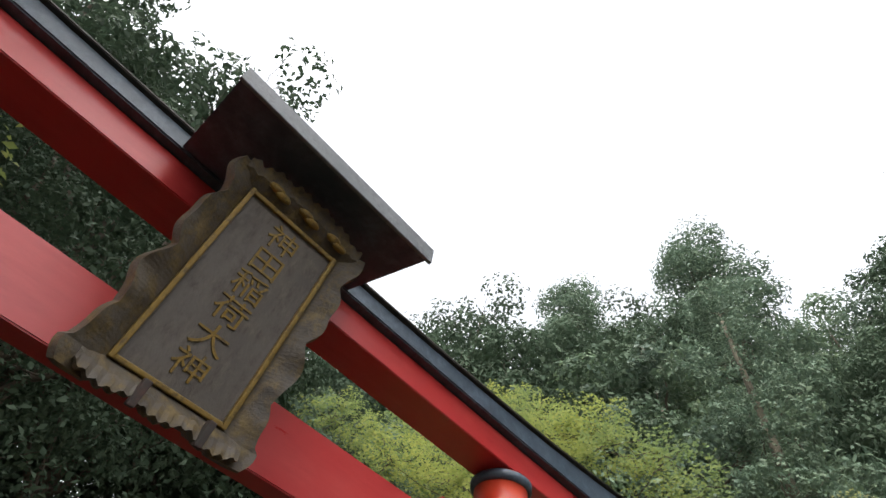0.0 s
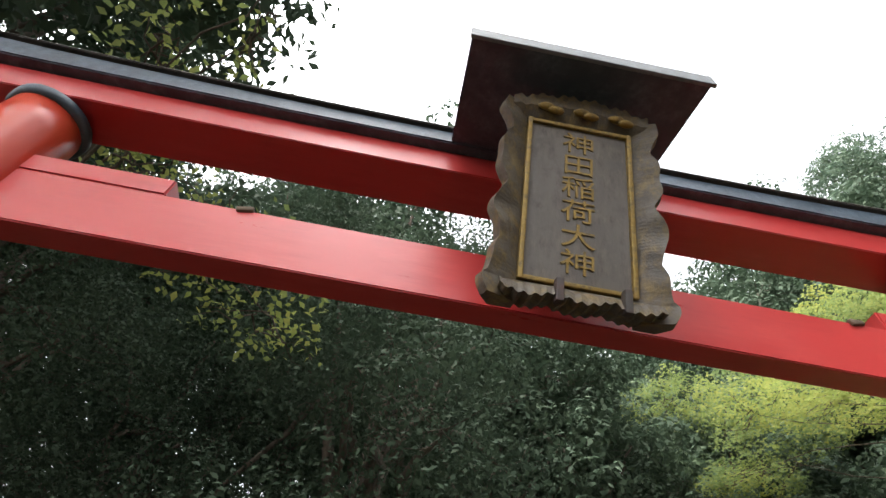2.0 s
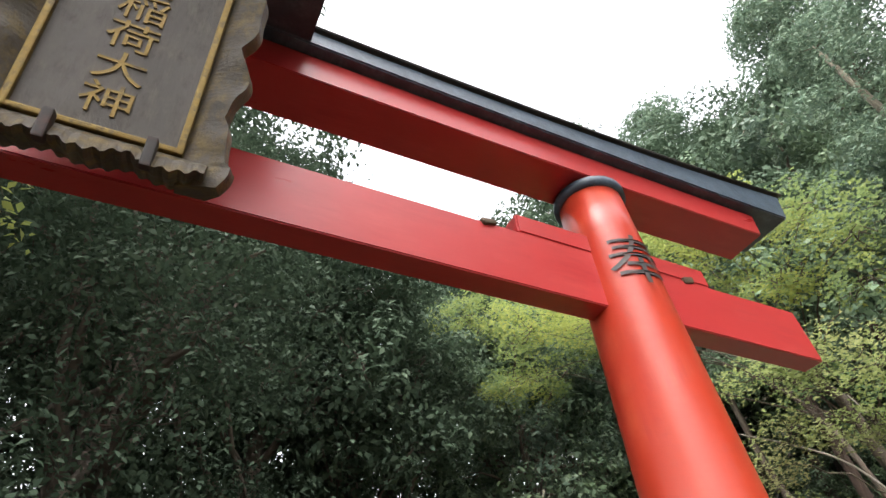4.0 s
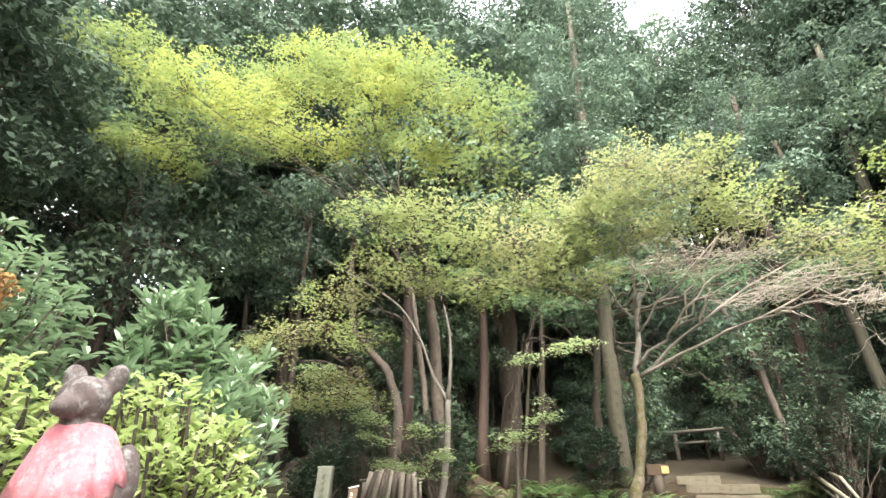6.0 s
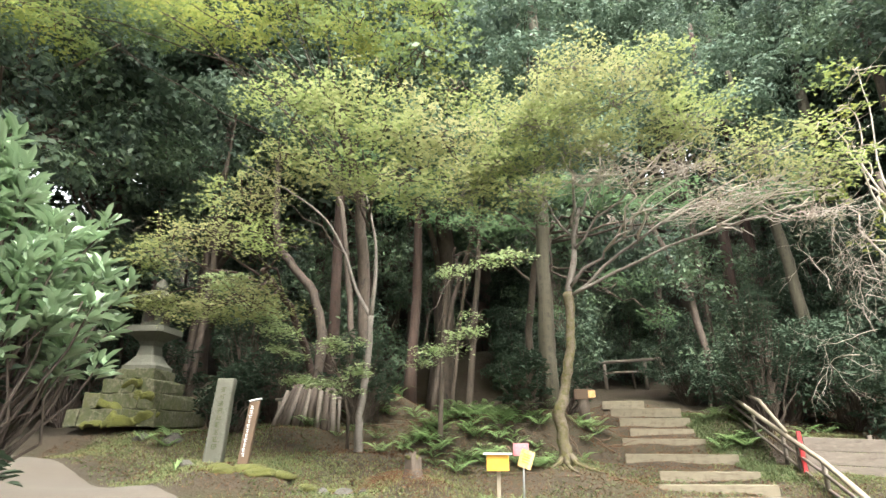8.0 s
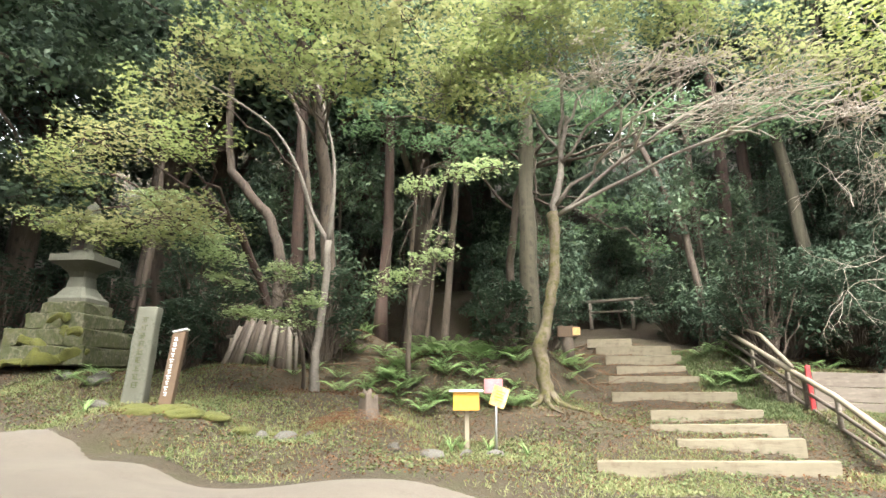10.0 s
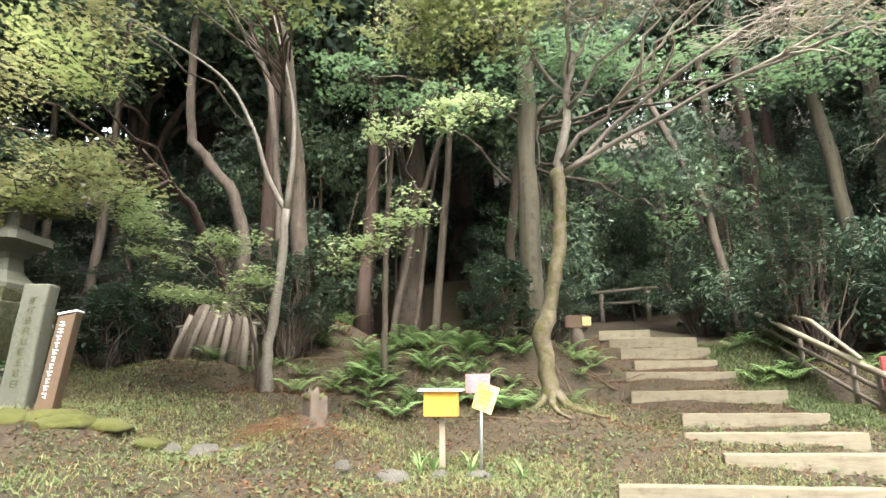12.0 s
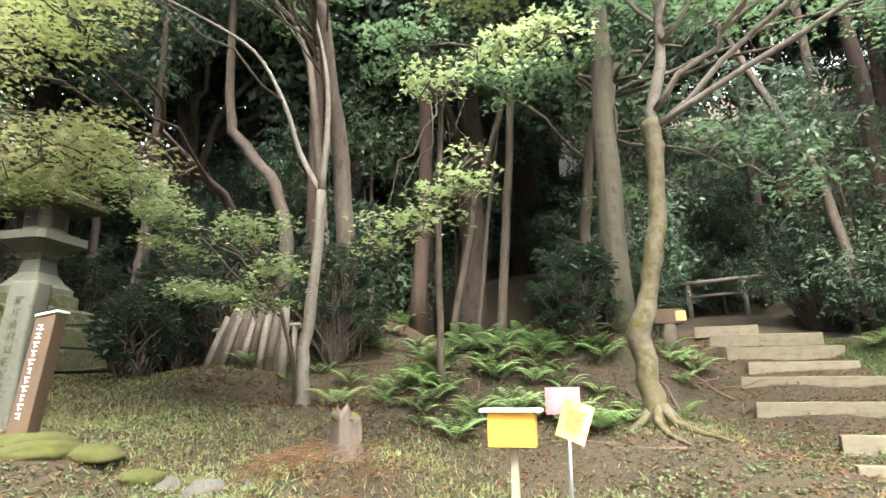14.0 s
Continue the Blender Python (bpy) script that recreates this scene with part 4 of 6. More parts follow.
# ---- rocks, stump, roots ----
def rock(at, size, seed, mat, label, squash=0.65, facet=0.35):
    bm = bmesh.new()
    bmesh.ops.create_icosphere(bm, subdivisions=3, radius=1)
    for v in bm.verts:
        n1 = noise.noise(v.co * 1.1 + Vector((seed * 3.7, 0, 0)))
        v.co *= 1 + 0.35 * n1 + 0.12 * noise.noise(v.co * 3.3 + Vector((0, seed, 0)))
        v.co = Vector((round(v.co.x * 5) / 5 * facet + v.co.x * (1 - facet), v.co.y, v.co.z * squash))
    ob = part("rock", bm, mat, None, "", True)
    ob.matrix_basis = pose(at[0], at[1], ground_z(at[0], at[1]) - size * squash * 0.1, 0, 0, seed * 50) @ Matrix.Diagonal((size, size * 0.8, size, 1))
    return tagged(ob, label, "rock", "stones along the bank")


rock((-3.62, 4.42, 0), 0.17, 1, M_ROCK, "pale grey rock half sunk in the grassy bank")
rock((-3.95, 4.38, 0), 0.13, 2, M_ROCK, "small grey rock beside a larger one")
rock((-3.40, 4.62, 0), 0.10, 3, M_ROCK, "small grey rock in the grass")
rock((-1.80, 4.62, 0), 0.17, 4, M_ROCK, "grey rock at the foot of the bank")
rock((-2.25, 4.55, 0), 0.09, 5, M_ROCK, "small rock at the foot of the bank")
rock((-1.42, 4.72, 0), 0.10, 6, M_ROCK, "small rock beside the notice post")
rock((-1.10, 4.80, 0), 0.11, 7, M_ROCK, "small rock beside the notice stake")
rock((-5.9, 3.75, 0), 0.14, 8, M_ROCK, "brown rock under the stone marker")
rock((-7.6, 5.1, 0), 0.20, 9, M_ROCK, "rock near the lantern base")
rock((-8.2, 5.0, 0), 0.17, 11, M_ROCK, "rock near the lantern base")
for i, (x, y, s) in enumerate(((-4.9, 3.95, 0.24), (-4.5, 4.15, 0.2), (-5.3, 3.72, 0.22), (-4.65, 3.85, 0.2), (-4.2, 4.3, 0.17), (-3.95, 4.6, 0.13), (-5.1, 3.62, 0.18))):
    ob = rock((x, y, 0), s * 1.25, 20 + i, M_MOSS, "low cushion of green moss on the bank", 0.30, 0)
    ob.name = "moss_cushion"
    tagged(ob, category="moss", group="moss cushions on the bank")

sz = ground_z(-2.75, 4.9)
stump = thing("tree_stump", (-2.75, 4.9, sz), "mossy broken tree stump on the bank", "stump")
bm = bmesh.new()
rows = []
for i in range(9):
    zz = -0.12 + i * 0.055
    ring = []
    for j in range(24):
        a = 2 * math.pi * j / 24
        r = 0.095 + 0.10 * math.exp(-(zz + 0.1) * 8) + 0.022 * math.sin(a * 4 + zz * 3) + 0.012 * math.sin(a * 9 + zz * 9)
        top_cut = 0.16 * noise.noise(Vector((math.cos(a) * 2, math.sin(a) * 2, 4))) * (i / 8) ** 2 + 0.05 * math.cos(a + 2) * (i / 8)
        ring.append(bm.verts.new((r * math.cos(a), r * math.sin(a), zz + top_cut)))
    rows.append(ring)
for a, b in zip(rows, rows[1:]):
    for k in range(24):
        bm.faces.new((a[k], a[(k + 1) % 24], b[(k + 1) % 24], b[k]))
c = bm.verts.new((0, 0, 0.22))
for k in range(24):
    bm.faces.new((rows[-1][k], rows[-1][(k + 1) % 24], c))
part("stump_wood", bm, M_BARK, stump, "", True)
bm = bmesh.new()
bmesh.ops.create_icosphere(bm, subdivisions=3, radius=1, matrix=Matrix.Translation((-0.02, 0, 0.29)) @ Matrix.Diagonal((0.11, 0.10, 0.045, 1)))
roughen(bm, 0.02, 12)
part("moss_cap", bm, M_MOSS, stump, "green moss cap", True)

# brown dead fern stalks heaped round the stump
rng = np.random.default_rng(140)
it = []
for k in range(190):
    sx, sy = -2.78 + rng.standard_normal() * 0.42, 4.70 + rng.standard_normal() * 0.2
    a, L = rng.uniform(3.6, 5.8), rng.uniform(0.12, 0.34)
    q = np.linspace(0, 1, 5)
    line = np.stack([sx + np.cos(a) * L * q, sy + np.sin(a) * L * q, ground_z(sx, sy) + 0.03 + rng.uniform(0, 0.12) + 0.10 * q - 0.30 * L * q ** 2 * 2.2], 1)
    v, f, _ = tube_arrays(line, np.linspace(0.004, 0.002, 5), 3)
    it.append((v, f))
v, f = joined(it)
tagged(mesh_np("dead_fern_stalks", v, f, M_LITTER), "heap of brown dead fern stalks below the stump", "dead stalks", kind="stuff")

# ---- split logs leaning together ----
for i in range(13):
    rr = random.Random(i + 60)
    x = -7.0 + i * 0.125 + rr.uniform(-0.03, 0.03)
    y = 7.15 + rr.uniform(-0.05, 0.12)
    g = ground_z(x, y)
    L = rr.uniform(0.72, 0.95)
    tilt = -0.30 + 0.5 * (i / 12) + rr.uniform(-0.06, 0.06)
    lg = thing("split_log", (x, y, g), "grey split log leaning upright against others", "log", "stack of leaning logs")
    r = rr.uniform(0.05, 0.075)
    tube("log_body", [(0, 0, -0.06), (-tilt * L * 0.5, 0.10, L * 0.5), (-tilt * L, 0.2, L)], [r, r * 0.97, r * 0.9], M_BARK if i % 3 else M_GREYWOOD, lg, 9, "", 0.06, np.random.default_rng(i))
br = thing("log_rest", (-6.3, 7.55, ground_z(-6.3, 7.55)), "low pole rack behind the leaning logs", "log rack")
tube("rack_pole", [(-0.85, -0.12, 0.58), (0, -0.11, 0.62), (0.85, -0.12, 0.58)], [0.035, 0.035, 0.03], M_GREYWOOD, br, 8)
for x in (-0.75, 0.75):
    tube("rack_leg", [(x, -0.10, -0.1), (x, -0.11, 0.58)], [0.04, 0.035], M_GREYWOOD, br, 8)

# ---- far path: small box and a low pole barrier ----
fb = thing("wooden_box", (-0.98, 12.2, ground_z(-0.98, 12.2)), "small red-brown wooden box on a stump beside the path", "box", turn=12)
part("box_body", box_bm(0.5, 0.28, 0.26, 0.01, (0, 0, 0.62)), M_POSTWOOD, fb)
part("box_front", box_bm(0.18, 0.02, 0.18, 0.004, (0.2, -0.15, 0.62)), M_PAPER, fb, "pale orange front panel")
tube("box_stand", [(0, 0, -0.1), (0, 0, 0.5)], [0.16, 0.14], M_BARK, fb, 12)
bar = thing("pole_barrier", (0.1, 19.0, ground_z(0.1, 19.0)), "low pole barrier across the shaded path", "barrier")
for x in (-0.9, 0.55):
    tube("barrier_post", [(x, 0, -0.15), (x, 0, 1.0)], [0.07, 0.065], M_GREYWOOD, bar, 10)
tube("barrier_rail", [(-2.0, -0.03, 0.98), (0, -0.03, 1.04), (1.4, -0.03, 1.08)], [0.06, 0.06, 0.055], M_GREYWOOD, bar, 10)
tube("barrier_rail", [(-0.9, -0.03, 0.62), (0.55, -0.03, 0.64)], [0.04, 0.04], M_GREYWOOD, bar, 10)

# ---- fox statue on its pedestal, with a bib ----
FX, FY = -0.97, -3.26
fz0 = 1.18
ped = thing("statue_pedestal", (FX, FY, ground_z(FX, FY) - 0.05), "square stone pedestal under the fox statue", "pedestal", turn=20)
hgt = fz0 - (ground_z(FX, FY) - 0.05)
part("plinth", box_bm(0.62, 0.62, 0.22, 0.02, (0, 0, 0.11)), M_STONE, ped)
part("pillar", box_bm(0.46, 0.46, hgt - 0.28, 0.015, (0, 0, 0.22 + (hgt - 0.28) / 2)), M_STONE, ped)
part("top_slab", box_bm(0.54, 0.50, 0.06, 0.012, (0, 0, hgt - 0.03)), M_STONE, ped)
bm = bmesh.new()


def lump_at(c, r, rot=0.0, rotx=0.0):
    m = Matrix.Translation(c) @ Matrix.Rotation(rot, 4, "Y") @ Matrix.Rotation(rotx, 4, "X") @ Matrix.Diagonal((*r, 1))
    bmesh.ops.create_icosphere(bm, subdivisions=3, radius=1, matrix=m)


lump_at((0, 0, 0.24), (0.15, 0.13, 0.22))
lump_at((0.05, 0, 0.40), (0.10, 0.10, 0.16), 0.2)
lump_at((0.07, 0, 0.55), (0.075, 0.072, 0.09))
lump_at((0.09, 0, 0.655), (0.092, 0.088, 0.085))
lump_at((0.165, 0, 0.625), (0.075, 0.05, 0.042), 0.25)
lump_at((0.228, 0, 0.612), (0.022, 0.024, 0.02))
for s in (-1, 1):
    lump_at((0.055, s * 0.072, 0.735), (0.028, 0.042, 0.058), 0, -s * 0.35)
    lump_at((0.125, s * 0.045, 0.682), (0.03, 0.024, 0.016))
    lump_at((0.13, s * 0.065, 0.16), (0.038, 0.036, 0.18))
    lump_at((0.155, s * 0.065, 0.025), (0.06, 0.042, 0.03))
    lump_at((-0.03, s * 0.10, 0.12), (0.12, 0.06, 0.12))
lump_at((-0.17, 0.03, 0.22), (0.07, 0.06, 0.20), -0.25)
lump_at((-0.225, 0.04, 0.41), (0.065, 0.058, 0.13), 0.05)
fox = part("fox_statue", bm, M_STATUE, None, "", True)
rm = fox.modifiers.new("fuse", "REMESH")
rm.mode, rm.voxel_size, rm.use_smooth_shade = "VOXEL", 0.009, True
fox.matrix_basis = pose(FX, FY, fz0, 0, 0, -62) @ Matrix.Diagonal((0.80, 0.80, 0.80, 1))
tagged(fox, "weathered brown stone fox statue sitting upright on a pedestal", "statue")
bm = bmesh.new()
n, rows = 40, []
for i in range(n + 1):
    a = -math.pi * 0.66 + 2 * math.pi * 0.66 * i / n
    ring = []
    for j, (r, zz) in enumerate(((0.080, 0.575), (0.098, 0.55), (0.122, 0.48), (0.146, 0.39), (0.165, 0.29))):
        fold = 1 + 0.06 * j / 4 * math.sin(a * 11) + 0.03 * j / 4 * math.sin(a * 23)
        long = 0.4 + 0.6 * max(0, math.cos(a)) ** 0.6
        zz = 0.565 + (zz - 0.565) * (0.45 + 0.55 * long)
        ring.append(bm.verts.new((0.05 + r * fold * math.cos(a), r * fold * math.sin(a), zz + 0.012 * math.sin(a * 17) * (j == 4))))
    rows.append(ring)
for a, b in zip(rows, rows[1:]):
    for k in range(4):
        bm.faces.new((a[k], b[k], b[k + 1], a[k + 1]))
bib = part("bib", bm, M_BIB, None, "", True)
sol = bib.modifiers.new("thick", "SOLIDIFY")
sol.thickness = 0.004
bib.matrix_basis = pose(FX, FY, fz0, 0, 0, -62) @ Matrix.Diagonal((0.80, 0.80, 0.80, 1))
tagged(bib, "faded red cloth bib with ruffled edge tied round the fox statue", "bib")

# ---- small shrine hall behind the gate ----
hall = thing("shrine_hall", (-7.4, -6.4, 0.6), "dark timber shrine hall with a grey sheet roof", "building")
part("wall", box_bm(4.2, 6.0, 3.0, 0.02, (-0.4, -0.4, 1.4)), M_DARKWOOD, hall)
bm = bmesh.new()
add_box(bm, 3.6, 7.4, 0.10, (0, 0, 0))
bm.transform(Matrix.Translation((1.15, -0.2, 3.42)) @ Matrix.Rotation(radians(24), 4, "Y"))
part("roof_slope", bm, M_DARKWOOD, hall, "dark weathered roof slope")
bm = bmesh.new()
add_box(bm, 3.6, 7.4, 0.10, (0, 0, 0))
bm.transform(Matrix.Translation((-2.1, -0.2, 3.42)) @ Matrix.Rotation(radians(-24), 4, "Y"))
part("roof_slope", bm, M_DARKWOOD, hall)
part("eave_board", box_bm(0.04, 7.42, 0.16, 0.006, (2.80, -0.2, 2.64)), M_GREYWOOD, hall, "weathered eave board")
tube("gutter", [(2.88, -3.9, 2.74), (2.88, 0, 2.74), (2.88, 3.5, 2.74)], [0.05, 0.05, 0.05], M_STEEL, hall, 10, "grey metal gutter")
for i in range(13):
    part("rafter", box_bm(1.1, 0.06, 0.09, 0.005, (2.25, -3.6 + i * 0.57, 2.75)), M_DARKWOOD, hall)


# ---- maple beside the steps ----
def maple_crown(per, size, shape="maple", **k):
    return lambda rng, pads: spray_leaves(rng, pads, per, size, shape, **k)


bz = ground_z(-0.80, 7.09)
PADS = [(-2.0, 6.4, 6.3, 1.0, 1.0, 0.45), (-0.9, 6.3, 7.5, 1.3, 1.2, 0.5), (0.6, 6.3, 7.2, 1.4, 1.2, 0.5), (1.8, 6.4, 6.7, 1.2, 1.1, 0.45), (-0.3, 6.6, 6.5, 1.2, 1.0, 0.4), (2.9, 6.6, 5.9, 1.0, 1.0, 0.4), (-1.5, 6.0, 6.9, 1.0, 0.9, 0.4), (0.0, 5.9, 7.9, 1.0, 0.9, 0.4), (1.2, 6.0, 7.6, 1.0, 0.9, 0.4), (-1.2, 6.2, 5.6, 0.8, 0.7, 0.3), (-2.2, 6.2, 5.8, 0.8, 0.8, 0.3), (-1.7, 6.1, 6.3, 0.9, 0.8, 0.35), (-0.8, 6.0, 6.9, 1.0, 0.9, 0.4), (3.7, 6.5, 5.4, 0.8, 0.8, 0.3)]
DRY = [(0.3, 6.3, 5.7, 1.2, 1.0, 0.30), (1.6, 6.2, 5.6, 1.2, 1.0, 0.28), (2.6, 6.1, 5.0, 1.1, 1.0, 0.26), (3.3, 6.0, 4.5, 0.9, 0.8, 0.22), (1.9, 6.0, 4.75, 1.0, 0.8, 0.2)]
maple = tree("maple_tree", (-0.80, 7.09, bz), [(-0.86, 7.09, 1.3), (-0.88, 7.09, 1.62), (-0.76, 7.09, 2.1), (-0.64, 7.08, 2.62), (-0.60, 7.07, 3.0), (-0.57, 7.06, 3.41), (-0.60, 7.05, 3.78)], [0.12, 0.10, 0.115, 0.085, 0.09, 0.08, 0.085, 0.10], M_MOSSBARK,
             "mossy maple over the steps, yellow-green leaves and bare grey twigs", PADS, maple_crown(1250, 0.068), M_MAPLE, None, 0.055, 14, 0.1, 11, "", M_PALEBARK,
             [("dry_crown", DRY, maple_crown(150, 0.07), M_MAPLEDRY), ("bare_twig_mass", DRY, lambda r, p: twig_arrays(r, None, p, 45, 0.007), M_TWIG)])
rng = np.random.default_rng(3)
for e, r0 in (((1.0, 6.5, 4.70), 0.04), ((2.4, 6.2, 5.1), 0.04), ((3.3, 6.0, 4.6), 0.038), ((0.4, 6.8, 6.1), 0.034), ((-1.2, 6.9, 5.8), 0.03), ((1.6, 6.3, 5.9), 0.03), ((-0.3, 6.9, 6.6), 0.042)):
    u = 0.0 if e[0] > 2 else 0.12 if e[0] > 0.8 and e[2] < 5 else rng.uniform(0.3, 0.9)
    st = np.array((-0.55, 7.05, 3.72)) * (1 - u) + np.array((-0.25, 6.9, 5.3)) * u - (-0.80, 7.09, bz)
    line = bend(st, np.array(e) - (-0.80, 7.09, bz), 10, 0.22 if e[0] > 0.8 else 0.35, 0.04, rng)
    tube("limb", line, np.linspace(r0 * 0.9, 0.012, 10), M_PALEBARK, maple, 8, "", 0.06, rng)
    for q in range(3):
        i0 = rng.integers(4, 8)
        pd = np.array(min(PADS + DRY, key=lambda p: np.linalg.norm(np.array(p[:3]) - e) + rng.random() * 1.5)[:3]) - (-0.80, 7.09, bz) + rng.standard_normal(3) * 0.4
        tube("branch", bend(line[i0], pd, 7, 0.12, 0.05, rng), np.linspace(0.022, 0.006, 7), M_TWIG, maple, 6, "", 0.06, rng)
tube("leader", bend(np.array((-0.55, 7.05, 3.68)) - (-0.80, 7.09, bz), np.array((-0.25, 6.9, 5.4)) - (-0.80, 7.09, bz), 8, 0.0, 0.03, rng), np.linspace(0.07, 0.035, 8), M_PALEBARK, maple, 10, "", 0.06, rng)
for a in range(7):
    an = a * 0.9 + 0.3
    tube("root", [(0.03 * math.cos(an), 0.03 * math.sin(an), 0.22), (0.18 * math.cos(an), 0.18 * math.sin(an), 0.05), (0.42 * math.cos(an + 0.2), 0.42 * math.sin(an + 0.2), -0.03), (0.62 * math.cos(an + 0.4), 0.62 * math.sin(an + 0.4), -0.09)], [0.055, 0.04, 0.026, 0.010], M_MOSSBARK, maple, 8)

# ---- young maple in front of the slope ----
sb = ground_z(-4.5, 6.46)
YP = [(-5.7, 4.0, 5.3, 0.9, 0.8, 0.35), (-4.4, 3.4, 6.5, 1.0, 0.9, 0.4), (-3.5, 3.3, 6.2, 1.1, 1.0, 0.4), (-2.6, 3.3, 5.7, 1.0, 1.0, 0.4), (-1.8, 3.4, 5.3, 0.9, 0.9, 0.35), (-3.4, 3.6, 5.2, 1.0, 0.9, 0.3), (-2.3, 3.4, 4.7, 0.8, 0.8, 0.28), (-4.6, 3.6, 5.6, 0.8, 0.7, 0.3), (-1.6, 3.6, 6.2, 0.6, 0.6, 0.3)]
ym = tree("young_maple", (-4.52, 6.46, sb), [(-4.53, 6.46, 1.6), (-4.40, 6.46, 2.58), (-4.38, 6.46, 3.5)], [0.082, 0.07, 0.062, 0.056], M_PALEBARK, "slender pale-barked young maple, forked, with fresh green leaves",
          YP, maple_crown(1250, 0.068), M_MAPLE, None, 0.014, 8, 0.5, 12, "", M_BARK)
rng = np.random.default_rng(4)
o = np.array((-4.52, 6.46, sb))
for line, r0 in ((((-4.38, 6.46, 3.48), (-4.32, 6.45, 4.37), (-4.37, 6.4, 5.26), (-4.74, 6.3, 6.7)), 0.05), (((-4.38, 6.46, 3.45), (-4.76, 6.46, 4.09), (-5.03, 6.4, 4.84), (-5.53, 6.3, 5.69), (-6.4, 6.1, 6.4), (-7.6, 5.8, 7.2)), 0.042)):
    tube("stem", smooth_line([np.array(q) - o for q in line], 4), np.linspace(r0, 0.014, (len(line) - 1) * 4 + 1), M_PALEBARK, ym, 9, "", 0.05, rng)
for k, p in enumerate(YP):
    u = 0.35 + 0.07 * k
    s0 = (np.array((-4.32, 6.4, 4.6)) + np.array((-0.3, -0.1, 1.6)) * u if k else np.array((-5.03, 6.4, 4.84))) - o
    tube("limb", bend(s0, np.array(p[:3]) - o, 8, 0.3, 0.06, rng), np.linspace(0.018, 0.006, 8), M_BARK, ym, 6, "", 0.05, rng)

# low sprays round the young maple, each hanging on its own thin branch
SPR = [(-5.2, 5.45, 2.25, 0.42, 0.35, 0.10), (-4.7, 5.5, 2.15, 0.40, 0.3, 0.09), (-4.1, 5.5, 2.35, 0.35, 0.3, 0.10), (-4.5, 5.5, 2.85, 0.40, 0.3, 0.16), (-5.5, 5.4, 2.75, 0.36, 0.3, 0.12), (-6.2, 5.3, 3.5, 0.55, 0.45, 0.2), (-5.6, 5.3, 3.1, 0.40, 0.35, 0.15), (-6.9, 5.2, 4.1, 0.5, 0.4, 0.2), (-4.35, 5.6, 2.0, 0.25, 0.2, 0.1)]
tree("maple_sapling", (-5.0, 6.9, ground_z(-5.0, 6.9)), [(-4.85, 6.6, 1.6), (-4.9, 6.3, 2.3), (-5.1, 5.9, 3.0)], [0.035, 0.03, 0.024, 0.016], M_BARK, "thin maple sapling with level sprays of bright green leaves", SPR, maple_crown(3600, 0.065, spray=0.30, per_spray=26, thick=0.02), M_FRESH, (0.5, 1.0), 0.012, 7, 0.05, 13)
SPR2 = [(-2.6, 5.5, 2.62, 0.40, 0.3, 0.14), (-2.15, 5.5, 2.85, 0.36, 0.3, 0.20), (-2.95, 5.5, 2.45, 0.25, 0.2, 0.08), (-1.95, 5.5, 3.15, 0.16, 0.16, 0.2), (-1.7, 5.5, 4.1, 0.34, 0.28, 0.05), (-1.25, 5.5, 4.15, 0.32, 0.25, 0.05), (-2.3, 5.5, 3.95, 0.3, 0.3, 0.1)]
tree("hanging_maple_branch", (-3.3, 7.6, ground_z(-3.3, 7.6)), [(-3.2, 7.3, 2.6), (-2.9, 6.8, 4.2), (-2.5, 6.1, 4.6)], [0.05, 0.042, 0.03, 0.02], M_BARK, "thin maple with a drooping branch of pale yellow-green leaves", SPR2, maple_crown(3000, 0.06, spray=0.28, per_spray=26, thick=0.025), M_FRESH, (0.75, 1.0), 0.012, 8, 0.15, 14)
SPR3 = [(-7.6, 3.9, 4.35, 0.8, 0.6, 0.3), (-6.6, 3.6, 4.5, 0.8, 0.6, 0.28), (-5.6, 3.6, 4.45, 0.7, 0.6, 0.26), (-4.7, 3.6, 4.15, 0.6, 0.5, 0.24), (-7.6, 4.3, 3.6, 1.0, 0.7, 0.22), (-6.4, 4.2, 3.35, 1.0, 0.7, 0.22), (-5.3, 4.2, 3.3, 0.8, 0.6, 0.2), (-6.0, 4.5, 3.75, 0.7, 0.6, 0.2)]
tree("spreading_maple", (-6.9, 8.6, ground_z(-6.9, 8.6)), [(-6.8, 8.0, 3.0), (-6.7, 7.0, 4.0), (-6.6, 5.8, 4.5)], [0.10, 0.085, 0.07, 0.05], M_REDBARK, "spreading maple with level tiers of dull green leaves over the lantern", SPR3, maple_crown(1500, 0.065), M_MAPLE, (0.6, 1.0), 0.03, 8, 0.15, 15)

